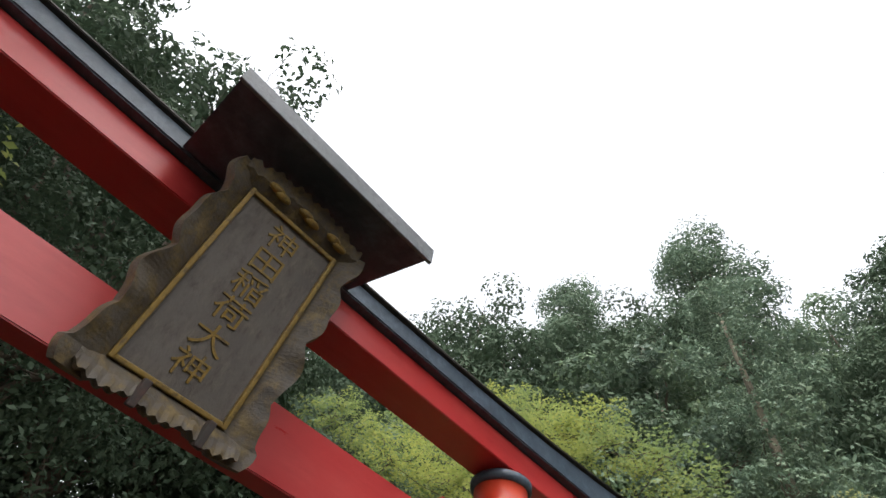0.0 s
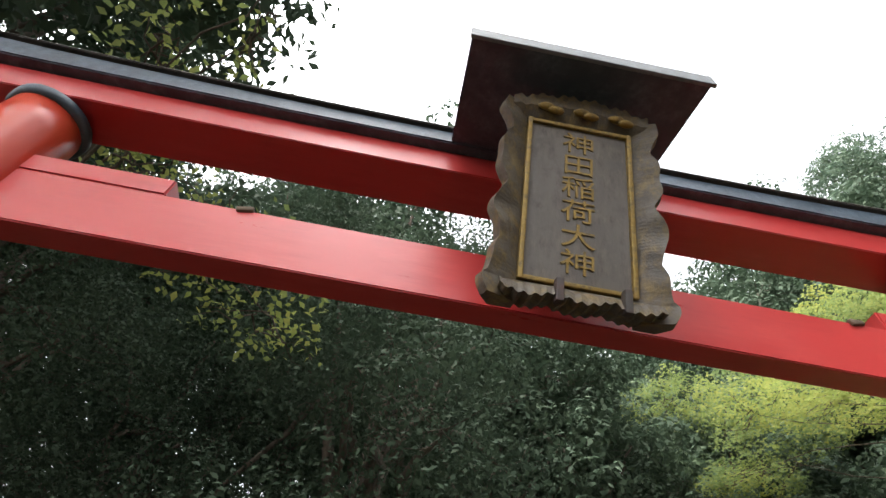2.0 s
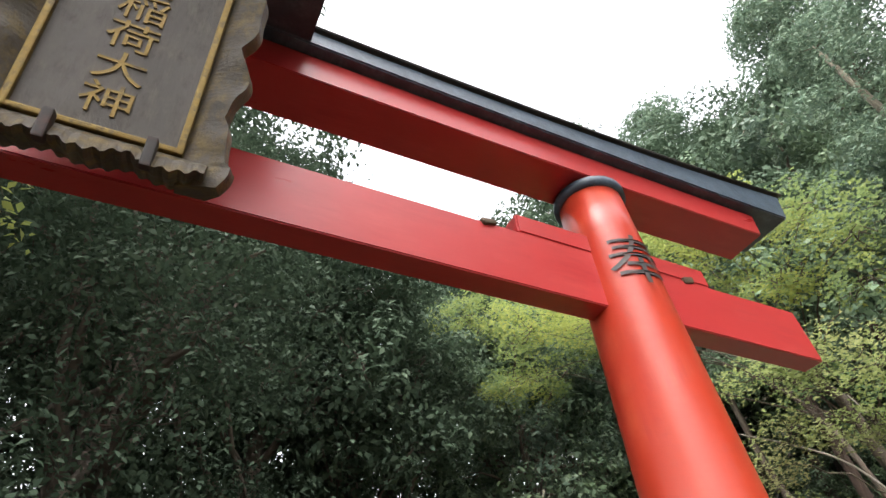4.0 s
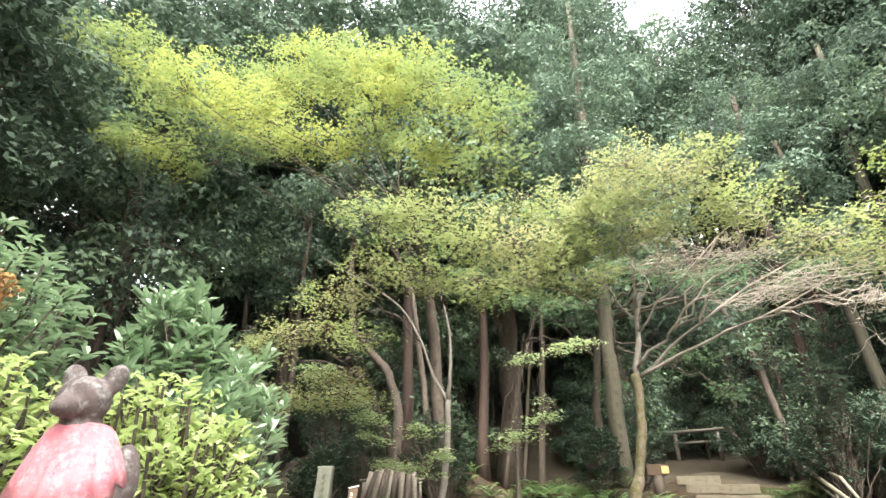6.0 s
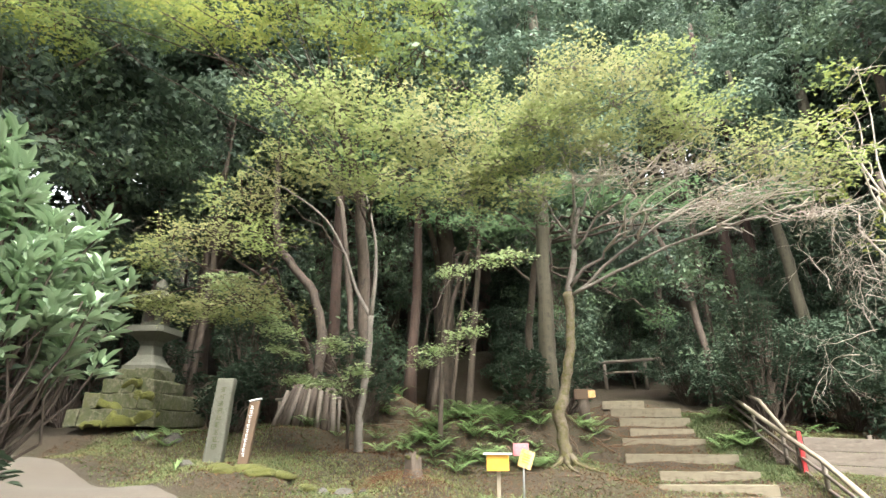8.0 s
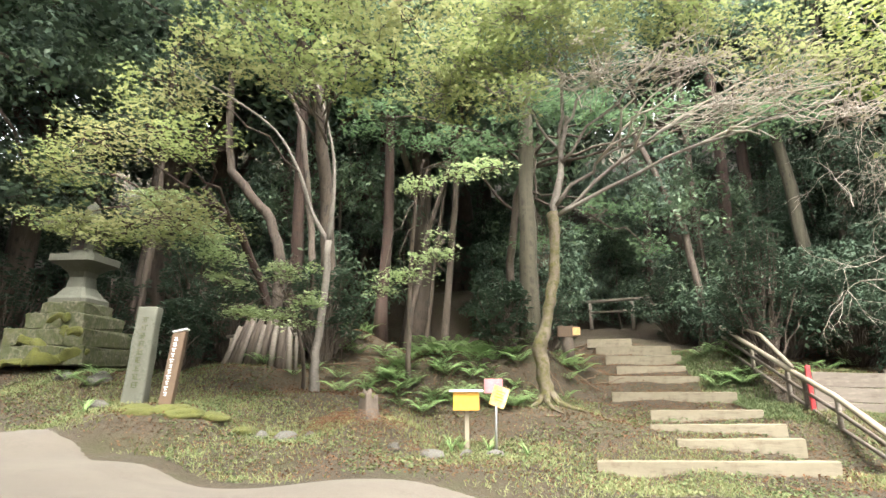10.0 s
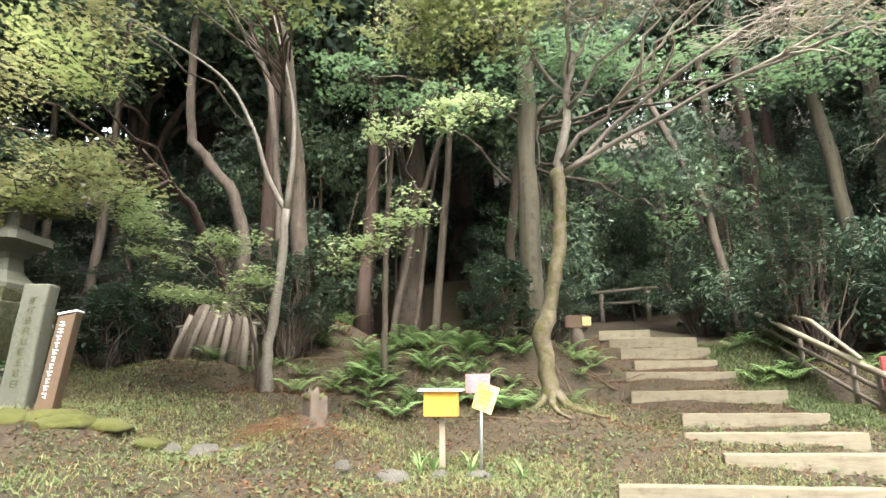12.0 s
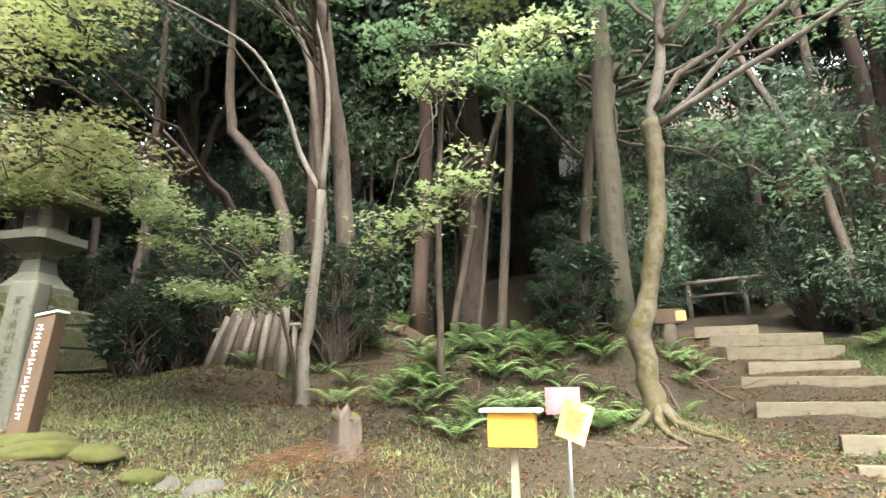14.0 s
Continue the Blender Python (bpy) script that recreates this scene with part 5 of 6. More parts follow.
# ---- tall yellowing tree behind ----
YT = [(-3.6, 3.6, 9.5, 1.2, 1.1, 0.5), (-2.4, 3.6, 8.7, 1.0, 1.0, 0.45), (-1.9, 3.5, 7.8, 0.8, 0.8, 0.4), (-5.0, 3.8, 10.4, 1.3, 1.2, 0.5), (-6.6, 4.0, 11.4, 1.4, 1.3, 0.55), (-8.6, 4.4, 12.4, 1.5, 1.4, 0.6), (-10.8, 4.8, 13.2, 1.6, 1.5, 0.6), (-3.4, 3.6, 7.9, 1.0, 0.9, 0.35), (-2.2, 3.5, 7.0, 0.6, 0.6, 0.3), (-4.9, 3.8, 8.9, 1.1, 1.0, 0.4), (-6.9, 4.0, 9.5, 1.1, 1.0, 0.4), (-8.8, 4.4, 10.6, 1.3, 1.2, 0.45), (-4.2, 4.2, 10.6, 1.1, 1.1, 0.45), (-5.9, 4.6, 11.9, 1.2, 1.2, 0.5), (-7.6, 5.0, 13.0, 1.4, 1.3, 0.5), (-12.5, 5.4, 12.6, 1.6, 1.4, 0.6), (-8.2, 3.0, 10.2, 1.4, 1.2, 0.5), (-9.8, 2.4, 11.2, 1.5, 1.3, 0.5), (-11.6, 1.8, 12.2, 1.6, 1.4, 0.6), (-10.0, 2.8, 9.4, 1.3, 1.1, 0.45), (-8.2, 1.5, 9.5, 1.2, 1.0, 0.4), (-7.0, 2.3, 9.1, 1.0, 0.9, 0.35), (-9.8, 1.9, 9.0, 1.1, 0.9, 0.4)]
tree("yellowing_maple", (-5.9, 9.2, ground_z(-5.9, 9.2)), [(-5.8, 8.7, 5.0), (-5.5, 7.6, 7.2), (-5.6, 6.2, 8.8)], [0.18, 0.15, 0.12, 0.08], M_BARK, "tall maple with a bright yellow-green autumn crown", YT, maple_crown(1000, 0.08, spray=0.42, per_spray=28), M_YELLOWLEAF, (0.55, 1.0), 0.022, 8, 0.6, 16)

# ---- cedar and other trunks ----
cz = ground_z(-1.42, 9.36)
tree("cedar_tree", (-1.42, 9.36, cz), [(-1.38, 9.36, 5.0), (-1.30, 9.36, 9.0), (-1.2, 9.4, 17.0)], [0.20, 0.165, 0.15, 0.07], M_CEDARBARK, "straight tall cedar with fibrous grey-brown bark", [(-1.5, 9.3, 8.8, 1.3, 1.2, 0.8), (-1.3, 9.3, 10.4, 1.5, 1.4, 0.9), (-1.4, 9.4, 12.5, 1.6, 1.6, 1.2), (-1.2, 9.5, 15.0, 1.6, 1.6, 1.5), (-1.2, 9.4, 17.5, 1.0, 1.0, 1.3)], lambda r, p: clump_leaves(r, p, 2600, 0.14, 0.6, 40), M_CONIFER, (0.6, 0.95), 0.05, 6, -0.2, 21)
tree("leaning_cedar", (5.0, 14.3, ground_z(5.0, 14.3)), [(4.8, 14.2, 6.0), (4.5, 14.1, 9.0), (4.2, 14.0, 12.5)], [0.17, 0.15, 0.13, 0.08], M_CEDARBARK, "leaning bare-trunked cedar on the slope", [(4.6, 13.9, 8.6, 1.3, 1.2, 0.8), (4.3, 13.8, 10.4, 1.5, 1.4, 1.0), (4.2, 14, 12.2, 1.4, 1.3, 1.0)], lambda r, p: clump_leaves(r, p, 2400, 0.16, 0.7, 40), M_CONIFER, (0.7, 0.95), 0.05, 5, -0.2, 22)
for i, (x, y, dx, dy, h, r, bark) in enumerate(((-5.3, 10.6, 0.35, 0, 12, 0.13, M_REDBARK), (-7.2, 9.6, -0.25, 0.3, 12, 0.145, M_REDBARK), (-4.9, 11.2, 3.4, 0.2, 10, 0.07, M_BARK), (-3.8, 11.0, 0.9, 0.2, 10, 0.08, M_BARK), (-4.4, 11.3, 1.4, 0.2, 9, 0.045, M_BARK),
                                                (-6.4, 13.0, -0.2, 0, 12, 0.13, M_REDBARK), (-9.5, 12.0, 0.6, 0, 12, 0.16, M_BARK), (-11.5, 9.0, 0.8, -0.4, 9, 0.10, M_BARK), (-12.6, 8.6, -0.6, -0.2, 9, 0.09, M_BARK), (-10.4, 8.2, 0.5, -0.3, 8, 0.08, M_BARK), (2.6, 15.0, -3.4, 0.3, 11, 0.10, M_BARK), (3.6, 17.0, 0.25, 0, 14, 0.18, M_REDBARK), (6.8, 17.0, 0.4, 0, 14, 0.2, M_CEDARBARK), (2.8, 18.0, 0.2, 0, 14, 0.13, M_BARK), (7.8, 13.0, -0.3, 0, 12, 0.15, M_BARK), (5.2, 21, 0, 0, 14, 0.2, M_REDBARK), (1.4, 22, 0.2, 0, 14, 0.16, M_BARK))):
    g = ground_z(x, y)
    top = (x + dx, y + dy, g + h)
    tree("forest_tree", (x, y, g), [(x + dx * 0.15 + 0.1, y, g + h * 0.3), (x + dx * 0.5, y + dy * 0.5, g + h * 0.65), top], [r * 1.15, r, r * 0.8, r * 0.45], bark, "slender forest tree with a bare trunk and high crown",
         [(top[0], top[1], top[2] - 0.6, 1.7, 1.7, 1.3), (top[0] - 0.8, top[1] - 0.5, top[2] - 2.4, 1.4, 1.4, 0.8)], lambda r_, p: clump_leaves(r_, p, 1500, 0.16, 0.7, 36), M_MIDLEAF, (0.6, 1.0), 0.04, 4, 0.2, 100 + i, "trees on the slope")


tree("curved_tree", (-6.9, 8.5, ground_z(-6.9, 8.5)), [(-6.75, 8.5, 3.6), (-7.14, 8.5, 4.74), (-7.84, 8.5, 5.5), (-8.36, 8.5, 6.08), (-8.56, 8.5, 7.08), (-8.66, 8.5, 9.3), (-8.6, 8.5, 11.0)], [0.13, 0.12, 0.11, 0.11, 0.10, 0.09, 0.08, 0.05], M_BARK, "grey-barked tree with a bent, bowed trunk on the slope", [(-8.6, 8.5, 10.8, 1.5, 1.4, 0.9), (-7.8, 8.2, 9.4, 1.1, 1.1, 0.6)], lambda r_, p: clump_leaves(r_, p, 1500, 0.14, 0.7, 36), M_MIDLEAF, (0.75, 1.0), 0.04, 4, 0.2, 131, "trees on the slope")
tree("slender_tree", (-5.75, 8.4, ground_z(-5.75, 8.4)), [(-5.9, 8.45, 3.4), (-6.08, 8.5, 4.61), (-6.25, 8.5, 5.67), (-6.47, 8.5, 7.04), (-7.28, 8.5, 8.96)], [0.085, 0.08, 0.075, 0.07, 0.06, 0.04], M_BARK, "slender tree with blotched brown bark on the slope", [(-7.2, 8.4, 9.2, 1.2, 1.1, 0.6), (-6.4, 8.3, 8.2, 0.9, 0.9, 0.4)], maple_crown(500, 0.09), M_GREENMAPLE, (0.8, 1.0), 0.03, 5, 0.2, 132, "trees on the slope")


# ---- big trees that make the skyline, and two added out of view ----
def broad(name, seed, mat, h, r, label, per=1000, size=0.20, low=0.35):
    rg = np.random.default_rng(seed)
    pads = []
    for k in range(26):
        s = low + (1 - low) * (k + 0.5) / 26
        a = k * 2.4 + rg.random()
        w = r * (1.15 - 0.9 * abs(s - 0.55) ** 1.2) * (rg.uniform(0.4, 0.72) if k < 25 else 0)
        pads.append((w * math.cos(a), w * math.sin(a), h * s, r * 0.33 * rg.uniform(0.7, 1.3), r * 0.33 * rg.uniform(0.7, 1.3), h * 0.06 * rg.uniform(0.7, 1.3)))
    return tree(name, (0, 0, 0), [(0.1, 0, h * 0.3), (-0.1, 0.1, h * 0.6), (0.05, 0, h * 0.93)], [0.3, 0.24, 0.16, 0.06], M_BARK, label, pads, lambda q, p: clump_leaves(q, p, per, size, 0.95, 60, 0.25), mat, (0.3, 0.95), 0.09, 4, 0.3, seed, "big trees of the wooded hill")


def conifer(name, seed, h, r, label, per=1300, size=0.19):
    rg = np.random.default_rng(seed)
    pads = []
    for k in range(24):
        s = 0.22 + 0.76 * k / 23
        a = k * 2.4 + rg.random() * 0.6
        w = r * (1.08 - s) ** 0.75 * rg.uniform(0.5, 0.95)
        pads.append((w * math.cos(a), w * math.sin(a), h * s, r * 0.36 * (1.2 - 0.6 * s), r * 0.36 * (1.2 - 0.6 * s), h * 0.045))
    return tree(name, (0, 0, 0), [(0, 0.05, h * 0.4), (0.05, 0, h * 0.7), (0, 0, h * 0.99)], [0.32, 0.26, 0.17, 0.04], M_CEDARBARK, label, pads, lambda q, p: clump_leaves(q, p, per, size, 0.8, 46, 0.2, aspect=0.35), M_CONIFER, (0.3, 0.95), 0.06, 4, -0.3, seed, "big trees of the wooded hill")


kinds = [broad("evergreen_oak", 31, M_DARKLEAF, 14.0, 4.0, "tall dark evergreen oak on the hillside"), broad("broadleaf_tree", 32, M_MIDLEAF, 13.0, 4.2, "broadleaf forest tree with mid-green leaves on the hillside"),
         conifer("pine_tree", 33, 17.0, 3.4, "tall conifer with ragged tufted branches on the hillside"), broad("small_leaved_tree", 34, M_DARKLEAF, 9.5, 3.2, "dark small-leaved evergreen tree in the wood", 2300, 0.08, 0.25)]
SITES = [  # kind, x, y, scale, turn
    (2, -2.4, 16.5, 1.6, 10), (1, -5.5, 13.5, 1.3, 0), (0, -9.0, 13.0, 1.45, 40), (0, -6.0, 20.0, 1.1, 70), (0, -12.5, 13.0, 1.0, 120), (1, -9.5, 18.0, 1.1, 200), (0, -16.0, 11.0, 1.05, 10),
    (2, 11.0, 18.0, 1.05, 130), (2, 14.6, 14.5, 1.08, 220), (1, 11.5, 10.0, 0.9, 75), (2, 13.5, 18.5, 1.12, 30), (0, 16.0, 10.0, 1.1, 160),
    (0, -2.5, 27.5, 0.9, 15), (1, -6.5, 26.0, 1.2, 95), (2, -13.0, 21.0, 1.1, 60), (0, 12.0, 27.0, 1.2, 200), (1, -18.0, 17.0, 1.1, 310), (0, 15.0, 22.0, 1.2, 45), (1, -24.0, 9.0, 1.1, 33), (0, 18.0, 13.0, 1.2, 77), (1, 2.5, 33.0, 1.3, 12), (0, 9.5, 35.0, 1.3, 140), (1, -4.0, 34.0, 1.3, 220), (0, -12.0, 32.0, 1.3, 310), (1, 16.0, 31.0, 1.3, 80), (0, 10.5, 20.5, 0.9, 40), (0, 3.0, 25.5, 0.9, 0), (0, 9.5, 20.5, 0.9, 90), (0, -2.0, 23.5, 0.9, 150), (0, 12.0, 14.5, 0.8, 210),
    (3, -6.6, -6.6, 1.02, 0), (3, -9.0, -10.5, 0.9, 100), (0, -13.5, -16.0, 0.8, 60), (0, -9.5, -15.0, 0.7, 210), (3, -5.2, -12.0, 0.8, 250), (0, -11.0, -7.5, 0.85, 50), (0, -12.8, -1.5, 0.62, 140), (1, -13.0, 4.0, 0.66, 230), (0, -14.5, 8.0, 0.85, 15), (0, -12.8, 10.8, 0.85, 95), (0, -11.5, -4.2, 0.7, 25), (0, -12.0, -10.5, 0.75, 165), (0, -16.5, 5.0, 0.8, 75), (1, -15.5, 0.5, 0.7, 135), (0, -16.0, -12.0, 1.0, 20), (1, -18.0, -3.0, 0.75, 290),
    # the last two are unseen, added to block sky light from the gate
    (0, -6.0, -18.0, 1.0, 200), (0, 22.0, 3.0, 1.1, 120), (0, 5.5, -14.5, 1.0, 250), (0, -0.5, -15.0, 0.95, 310)]
first = {0: True, 1: True, 2: True, 3: True}
for k, x, y, s, turn in SITES:
    m = pose(x, y, ground_z(x, y) - 0.1, 0, 0, turn) @ Matrix.Diagonal((s, s, s, 1))
    if first[k]:
        kinds[k].matrix_basis = m
        first[k] = False
    else:
        copy_thing(kinds[k], m)

# ---- green maple over the path, behind the near trees ----
GM = [(-3.6, 9.6, 6.6, 1.2, 1.0, 0.45), (-2.3, 9.2, 6.2, 1.2, 1.0, 0.4), (-1.1, 8.9, 6.9, 1.1, 1.0, 0.4), (0.2, 9.6, 6.8, 1.1, 1.0, 0.4), (0.2, 10.2, 4.7, 0.8, 0.8, 0.35), (0.9, 10.5, 4.0, 0.6, 0.6, 0.3), (1.6, 9.6, 6.6, 1.1, 1.0, 0.4), (-4.9, 9.2, 7.4, 1.2, 1.0, 0.45), (2.8, 10.2, 6.3, 1.0, 0.9, 0.35), (-1.4, 10.8, 4.4, 0.7, 0.6, 0.25), (4.0, 10.5, 6.6, 1.0, 0.9, 0.4)]
tree("green_maple", (-2.3, 11.8, ground_z(-2.3, 11.8)), [(-2.2, 11.5, 4.0), (-1.9, 11.0, 5.6), (-1.2, 10.4, 6.6)], [0.12, 0.10, 0.085, 0.06], M_BARK, "green maple spreading level tiers of leaves over the path", GM, maple_crown(620, 0.085), M_GREENMAPLE, (0.6, 1.0), 0.04, 7, 0.2, 17)

# ---- undergrowth that fills the slope ----
under = []
for k, (mat, size, nm, lab) in enumerate(((M_DARKLEAF, 0.13, "understory_tree", "small dark evergreen tree in the undergrowth"), (M_MIDLEAF, 0.13, "understory_tree", "small green tree in the undergrowth"), (M_DARKLEAF, 0.12, "undergrowth_bush", "dense dark bush in the undergrowth"))):
    hh = (4.2, 4.6, 2.2)[k]
    rg = np.random.default_rng(300 + k)
    pads = [(rg.uniform(-0.8, 0.8), rg.uniform(-0.8, 0.8), hh * s, 1.0, 1.0, hh * 0.14) for s in (0.22, 0.36, 0.5, 0.64, 0.78, 0.92)]
    under.append(tree(nm, (0, 0, 0), [(0.1, 0, hh * 0.4), (0, 0.1, hh * 0.9)], [0.06, 0.05, 0.02], M_BARK, lab, pads, lambda q, p, s=size: clump_leaves(q, p, 700, s, 0.5, 28, 0.35, aspect=0.42, shell=0.5), mat, (0.2, 0.9), 0.02, 3, 0.1, 310 + k, "undergrowth of the slope"))
rg = random.Random(77)
placed = 0
while placed < 168:
    x, y = rg.uniform(-20, 14), rg.uniform(9.0, 24)
    if placed > 74:
        x, y = rg.uniform(-20, -10.5), rg.uniform(-6, 12)
    if placed > 138:
        x, y = rg.uniform(-17, -10.2), rg.uniform(-15, -2)
    elif placed > 108:
        x, y = rg.uniform(-14, 16), rg.uniform(17, 36)
    elif placed > 96:
        x, y = rg.uniform(5.8, 13), rg.uniform(4, 13)
    if -2.6 < x < 2.4 and y < 14.5 or -0.9 < x < 1.6 and y < 21 or abs(x + 9.5) < 1.9 and abs(y - 6.1) < 2.6:
        continue
    if -6.2 < x < -1.2 and y < 12.8 or 2.4 <= x < 5.2 and y < 11:
        continue
    k = rg.choice((0, 0, 1, 1, 2))
    s = rg.uniform(0.8, 1.35)
    m = pose(x, y, ground_z(x, y) - 0.1, 0, 0, rg.uniform(0, 360)) @ Matrix.Diagonal((s, s, s, 1))
    if placed < 3:
        under[placed].matrix_basis = m
    else:
        copy_thing(under[k], m)
    placed += 1

# ---- yellowing branch over the gate, and bare-twigged tree by the fence ----
tree("cherry_tree", (-3.2, -10.6, ground_z(-3.2, -10.6)), [(-3.0, -10.4, 3.0), (-2.6, -10.0, 5.2), (-1.9, -9.5, 6.6)], [0.16, 0.13, 0.09, 0.05], M_BARK, "cherry tree with broad yellowing leaves hanging over the gate",
     [(-1.1, -8.9, 6.3, 0.55, 0.55, 0.25), (-1.7, -9.2, 6.5, 0.7, 0.6, 0.35), (-2.2, -8.9, 6.0, 0.7, 0.6, 0.35), (-1.0, -8.2, 6.55, 0.4, 0.35, 0.15), (-2.6, -8.4, 5.9, 0.7, 0.6, 0.3), (-2.9, -9.4, 6.6, 0.9, 0.8, 0.5), (-3.4, -8.6, 6.2, 0.9, 0.8, 0.5), (-3.2, -7.8, 5.4, 0.8, 0.7, 0.4), (-2.4, -9.8, 7.3, 0.8, 0.8, 0.4), (-0.4, -7.9, 7.2, 0.3, 0.3, 0.1)],
     lambda r, p: spray_leaves(r, p, 340, 0.085, "leaf", 0.34, 14, 0.5, 0.4, 0.6), M_YELLOWLEAF, (0.7, 1.0), 0.02, 7, 0.1, 41)
tree("bare_twigged_tree", (5.0, 7.2, ground_z(5.0, 7.2)), [(4.9, 7.3, 2.6), (4.75, 7.4, 4.2), (4.8, 7.5, 5.6)], [0.10, 0.085, 0.06, 0.035], M_BARK, "small tree of tangled bare grey twigs with a few yellow leaves", [(4.9, 7.4, 7.6, 0.8, 0.7, 0.4), (4.6, 7.4, 6.9, 0.6, 0.6, 0.3), (4.6, 7.4, 6.1, 0.7, 0.6, 0.25), (4.9, 7.4, 4.8, 0.6, 0.6, 0.35), (4.3, 7.4, 4.5, 0.5, 0.5, 0.2), (4.0, 7.2, 5.3, 0.7, 0.6, 0.25), (4.2, 7.1, 6.4, 0.6, 0.6, 0.25)],
     lambda r, p: spray_leaves(r, p, 300, 0.09, "maple"), M_YELLOWLEAF, (0.5, 1.0), 0.025, 6, 0.2, 42, "", M_TWIG,
     [("bare_twig_mass", [(4.3, 7.4, 3.7, 0.7, 0.6, 0.7), (4.1, 7.4, 2.6, 0.6, 0.5, 0.6), (4.5, 7.4, 5.2, 0.8, 0.6, 0.7), (4.8, 7.4, 4.4, 0.7, 0.6, 0.8), (4.9, 7.4, 3.0, 0.7, 0.6, 0.8)], lambda r, p: tangle_arrays(r, p, 4), M_TWIG)])


# ---- shrubs ----
def whorl_shrub(name, base, tips, leaf, mat, label, per=10, aspect=0.27, bark=M_BARK, seed=1, rise=0.5, under=0, extra=()):
    """A shrub of stems, each ending in a whorl of leaves."""
    rng = np.random.default_rng(seed)
    t = thing(name, base, label, "shrub")
    b = np.array(base)
    stems, cen, dirs = [], [], []
    for tip in tips:
        tip = np.array(tip) - b
        st = np.array([tip[0] * 0.15, tip[1] * 0.15, -0.05])
        line = bend(st, tip, 6, 0.0, 0.05, rng)
        v, f, _ = tube_arrays(line, np.linspace(0.02, 0.006, 6), 5)
        stems.append((v, f))
        for lev in range(2 + under):
            c = tip - (line[-1] - line[-2]) * 0.30 * lev
            n = per if lev < 2 else per // 2
            a = rng.random(n) * 6.28
            cen.append(np.repeat(c[None], n, 0) + rng.standard_normal((n, 3)) * 0.02)
            dirs.append(np.stack([np.cos(a), np.sin(a), rise * (1.0 - 0.7 * lev) + 0.25 * rng.standard_normal(n)], 1))
    v, f = joined(stems)
    tagged(mesh_np("stem_mass", v, f, bark, t), kind="stuff")
    cen, dirs = np.concatenate(cen), np.concatenate(dirs)
    n = len(cen)
    d = dirs / np.linalg.norm(dirs, axis=1)[:, None]
    s = np.cross(d, np.array([0, 0, 1.0]) + 0.2 * rng.standard_normal((n, 3)))
    s /= np.linalg.norm(s, axis=1)[:, None]
    nn = np.cross(s, d)
    L = leaf * (0.7 + 0.6 * rng.random(n))[:, None]
    w = L * aspect
    pts = [(0, 0, 0), (0.35, 0.42, 0.05), (0.7, 0.40, 0.03), (1.0, 0, -0.16), (0.7, -0.40, 0.03), (0.35, -0.42, 0.05)]
    vv = np.stack([cen + d * L * p + s * w * q + nn * L * h for p, q, h in pts], 1).reshape(-1, 3)
    base_i = (np.arange(n) * 6)[:, None]
    ff = np.concatenate([base_i + np.array([0, 1, 2, 3]), base_i + np.array([0, 3, 4, 5])])
    tagged(mesh_np("foliage", vv, ff, mat, t), kind="stuff")
    return t


def dome(rng, c, r, n, low=-0.3):
    out = []
    while len(out) < n:
        q = rng.standard_normal(3)
        q /= np.linalg.norm(q)
        if q[2] < low:
            continue
        k = rng.uniform(0.5, 1.15)
        out.append(tuple(np.array(c) + q * np.array(r) * k))
    return out


rng = np.random.default_rng(8)
whorl_shrub("broad_leaved_shrub", (-3.5, -0.9, ground_z(-3.5, -0.9)), dome(rng, (-3.65, -0.75, 2.05), (0.82, 0.8, 0.92), 190, -0.55) + dome(rng, (-3.9, -0.9, 1.2), (0.45, 0.5, 0.5), 50, -0.8) + dome(rng, (-3.75, -0.95, 2.9), (0.40, 0.40, 0.5), 30), 0.15, M_BIGLEAF, "evergreen shrub with whorls of long glossy leaves", 13, 0.32, M_BARK, 51, 1.15, 0)
whorl_shrub("lime_shrub", (-1.62, -2.62, ground_z(-1.62, -2.62)), dome(rng, (-1.60, -2.60, 1.22), (0.56, 0.46, 0.66), 950, -0.4), 0.05, M_LIME, "bright lime-green shrub of many small-leaved upright shoots", 8, 0.5, M_BARK, 52, 0.6, 2)
whorl_shrub("lime_shrub", (-2.15, -3.18, ground_z(-2.15, -3.18)), dome(rng, (-2.12, -3.12, 1.28), (0.52, 0.48, 0.70), 700, -0.4), 0.054, M_LIME, "bright lime-green shrub of many small-leaved upright shoots", 8, 0.5, M_BARK, 53, 0.6, 2)
nand = whorl_shrub("nandina_shrub", (-3.75, -2.9, ground_z(-3.75, -2.9)), dome(rng, (-3.6, -2.75, 2.25), (0.85, 0.8, 0.95), 190, -0.6), 0.11, M_BIGLEAF, "glossy narrow-leaved shrub with an orange flower panicle", 11, 0.28, M_BARK, 54, 0.35, 2)
o = np.array(nand.matrix_basis.translation)
v, f = clump_leaves(np.random.default_rng(55), [tuple(np.array((-2.78, -2.86, 2.50)) - o) + (0.10, 0.10, 0.16)], 900, 0.022, 0.08, 30, 0.0, "leaf", 0.8, 0.3)
mesh_np("flower_panicle", v, f, M_BERRY, nand, "dry orange flower panicle")
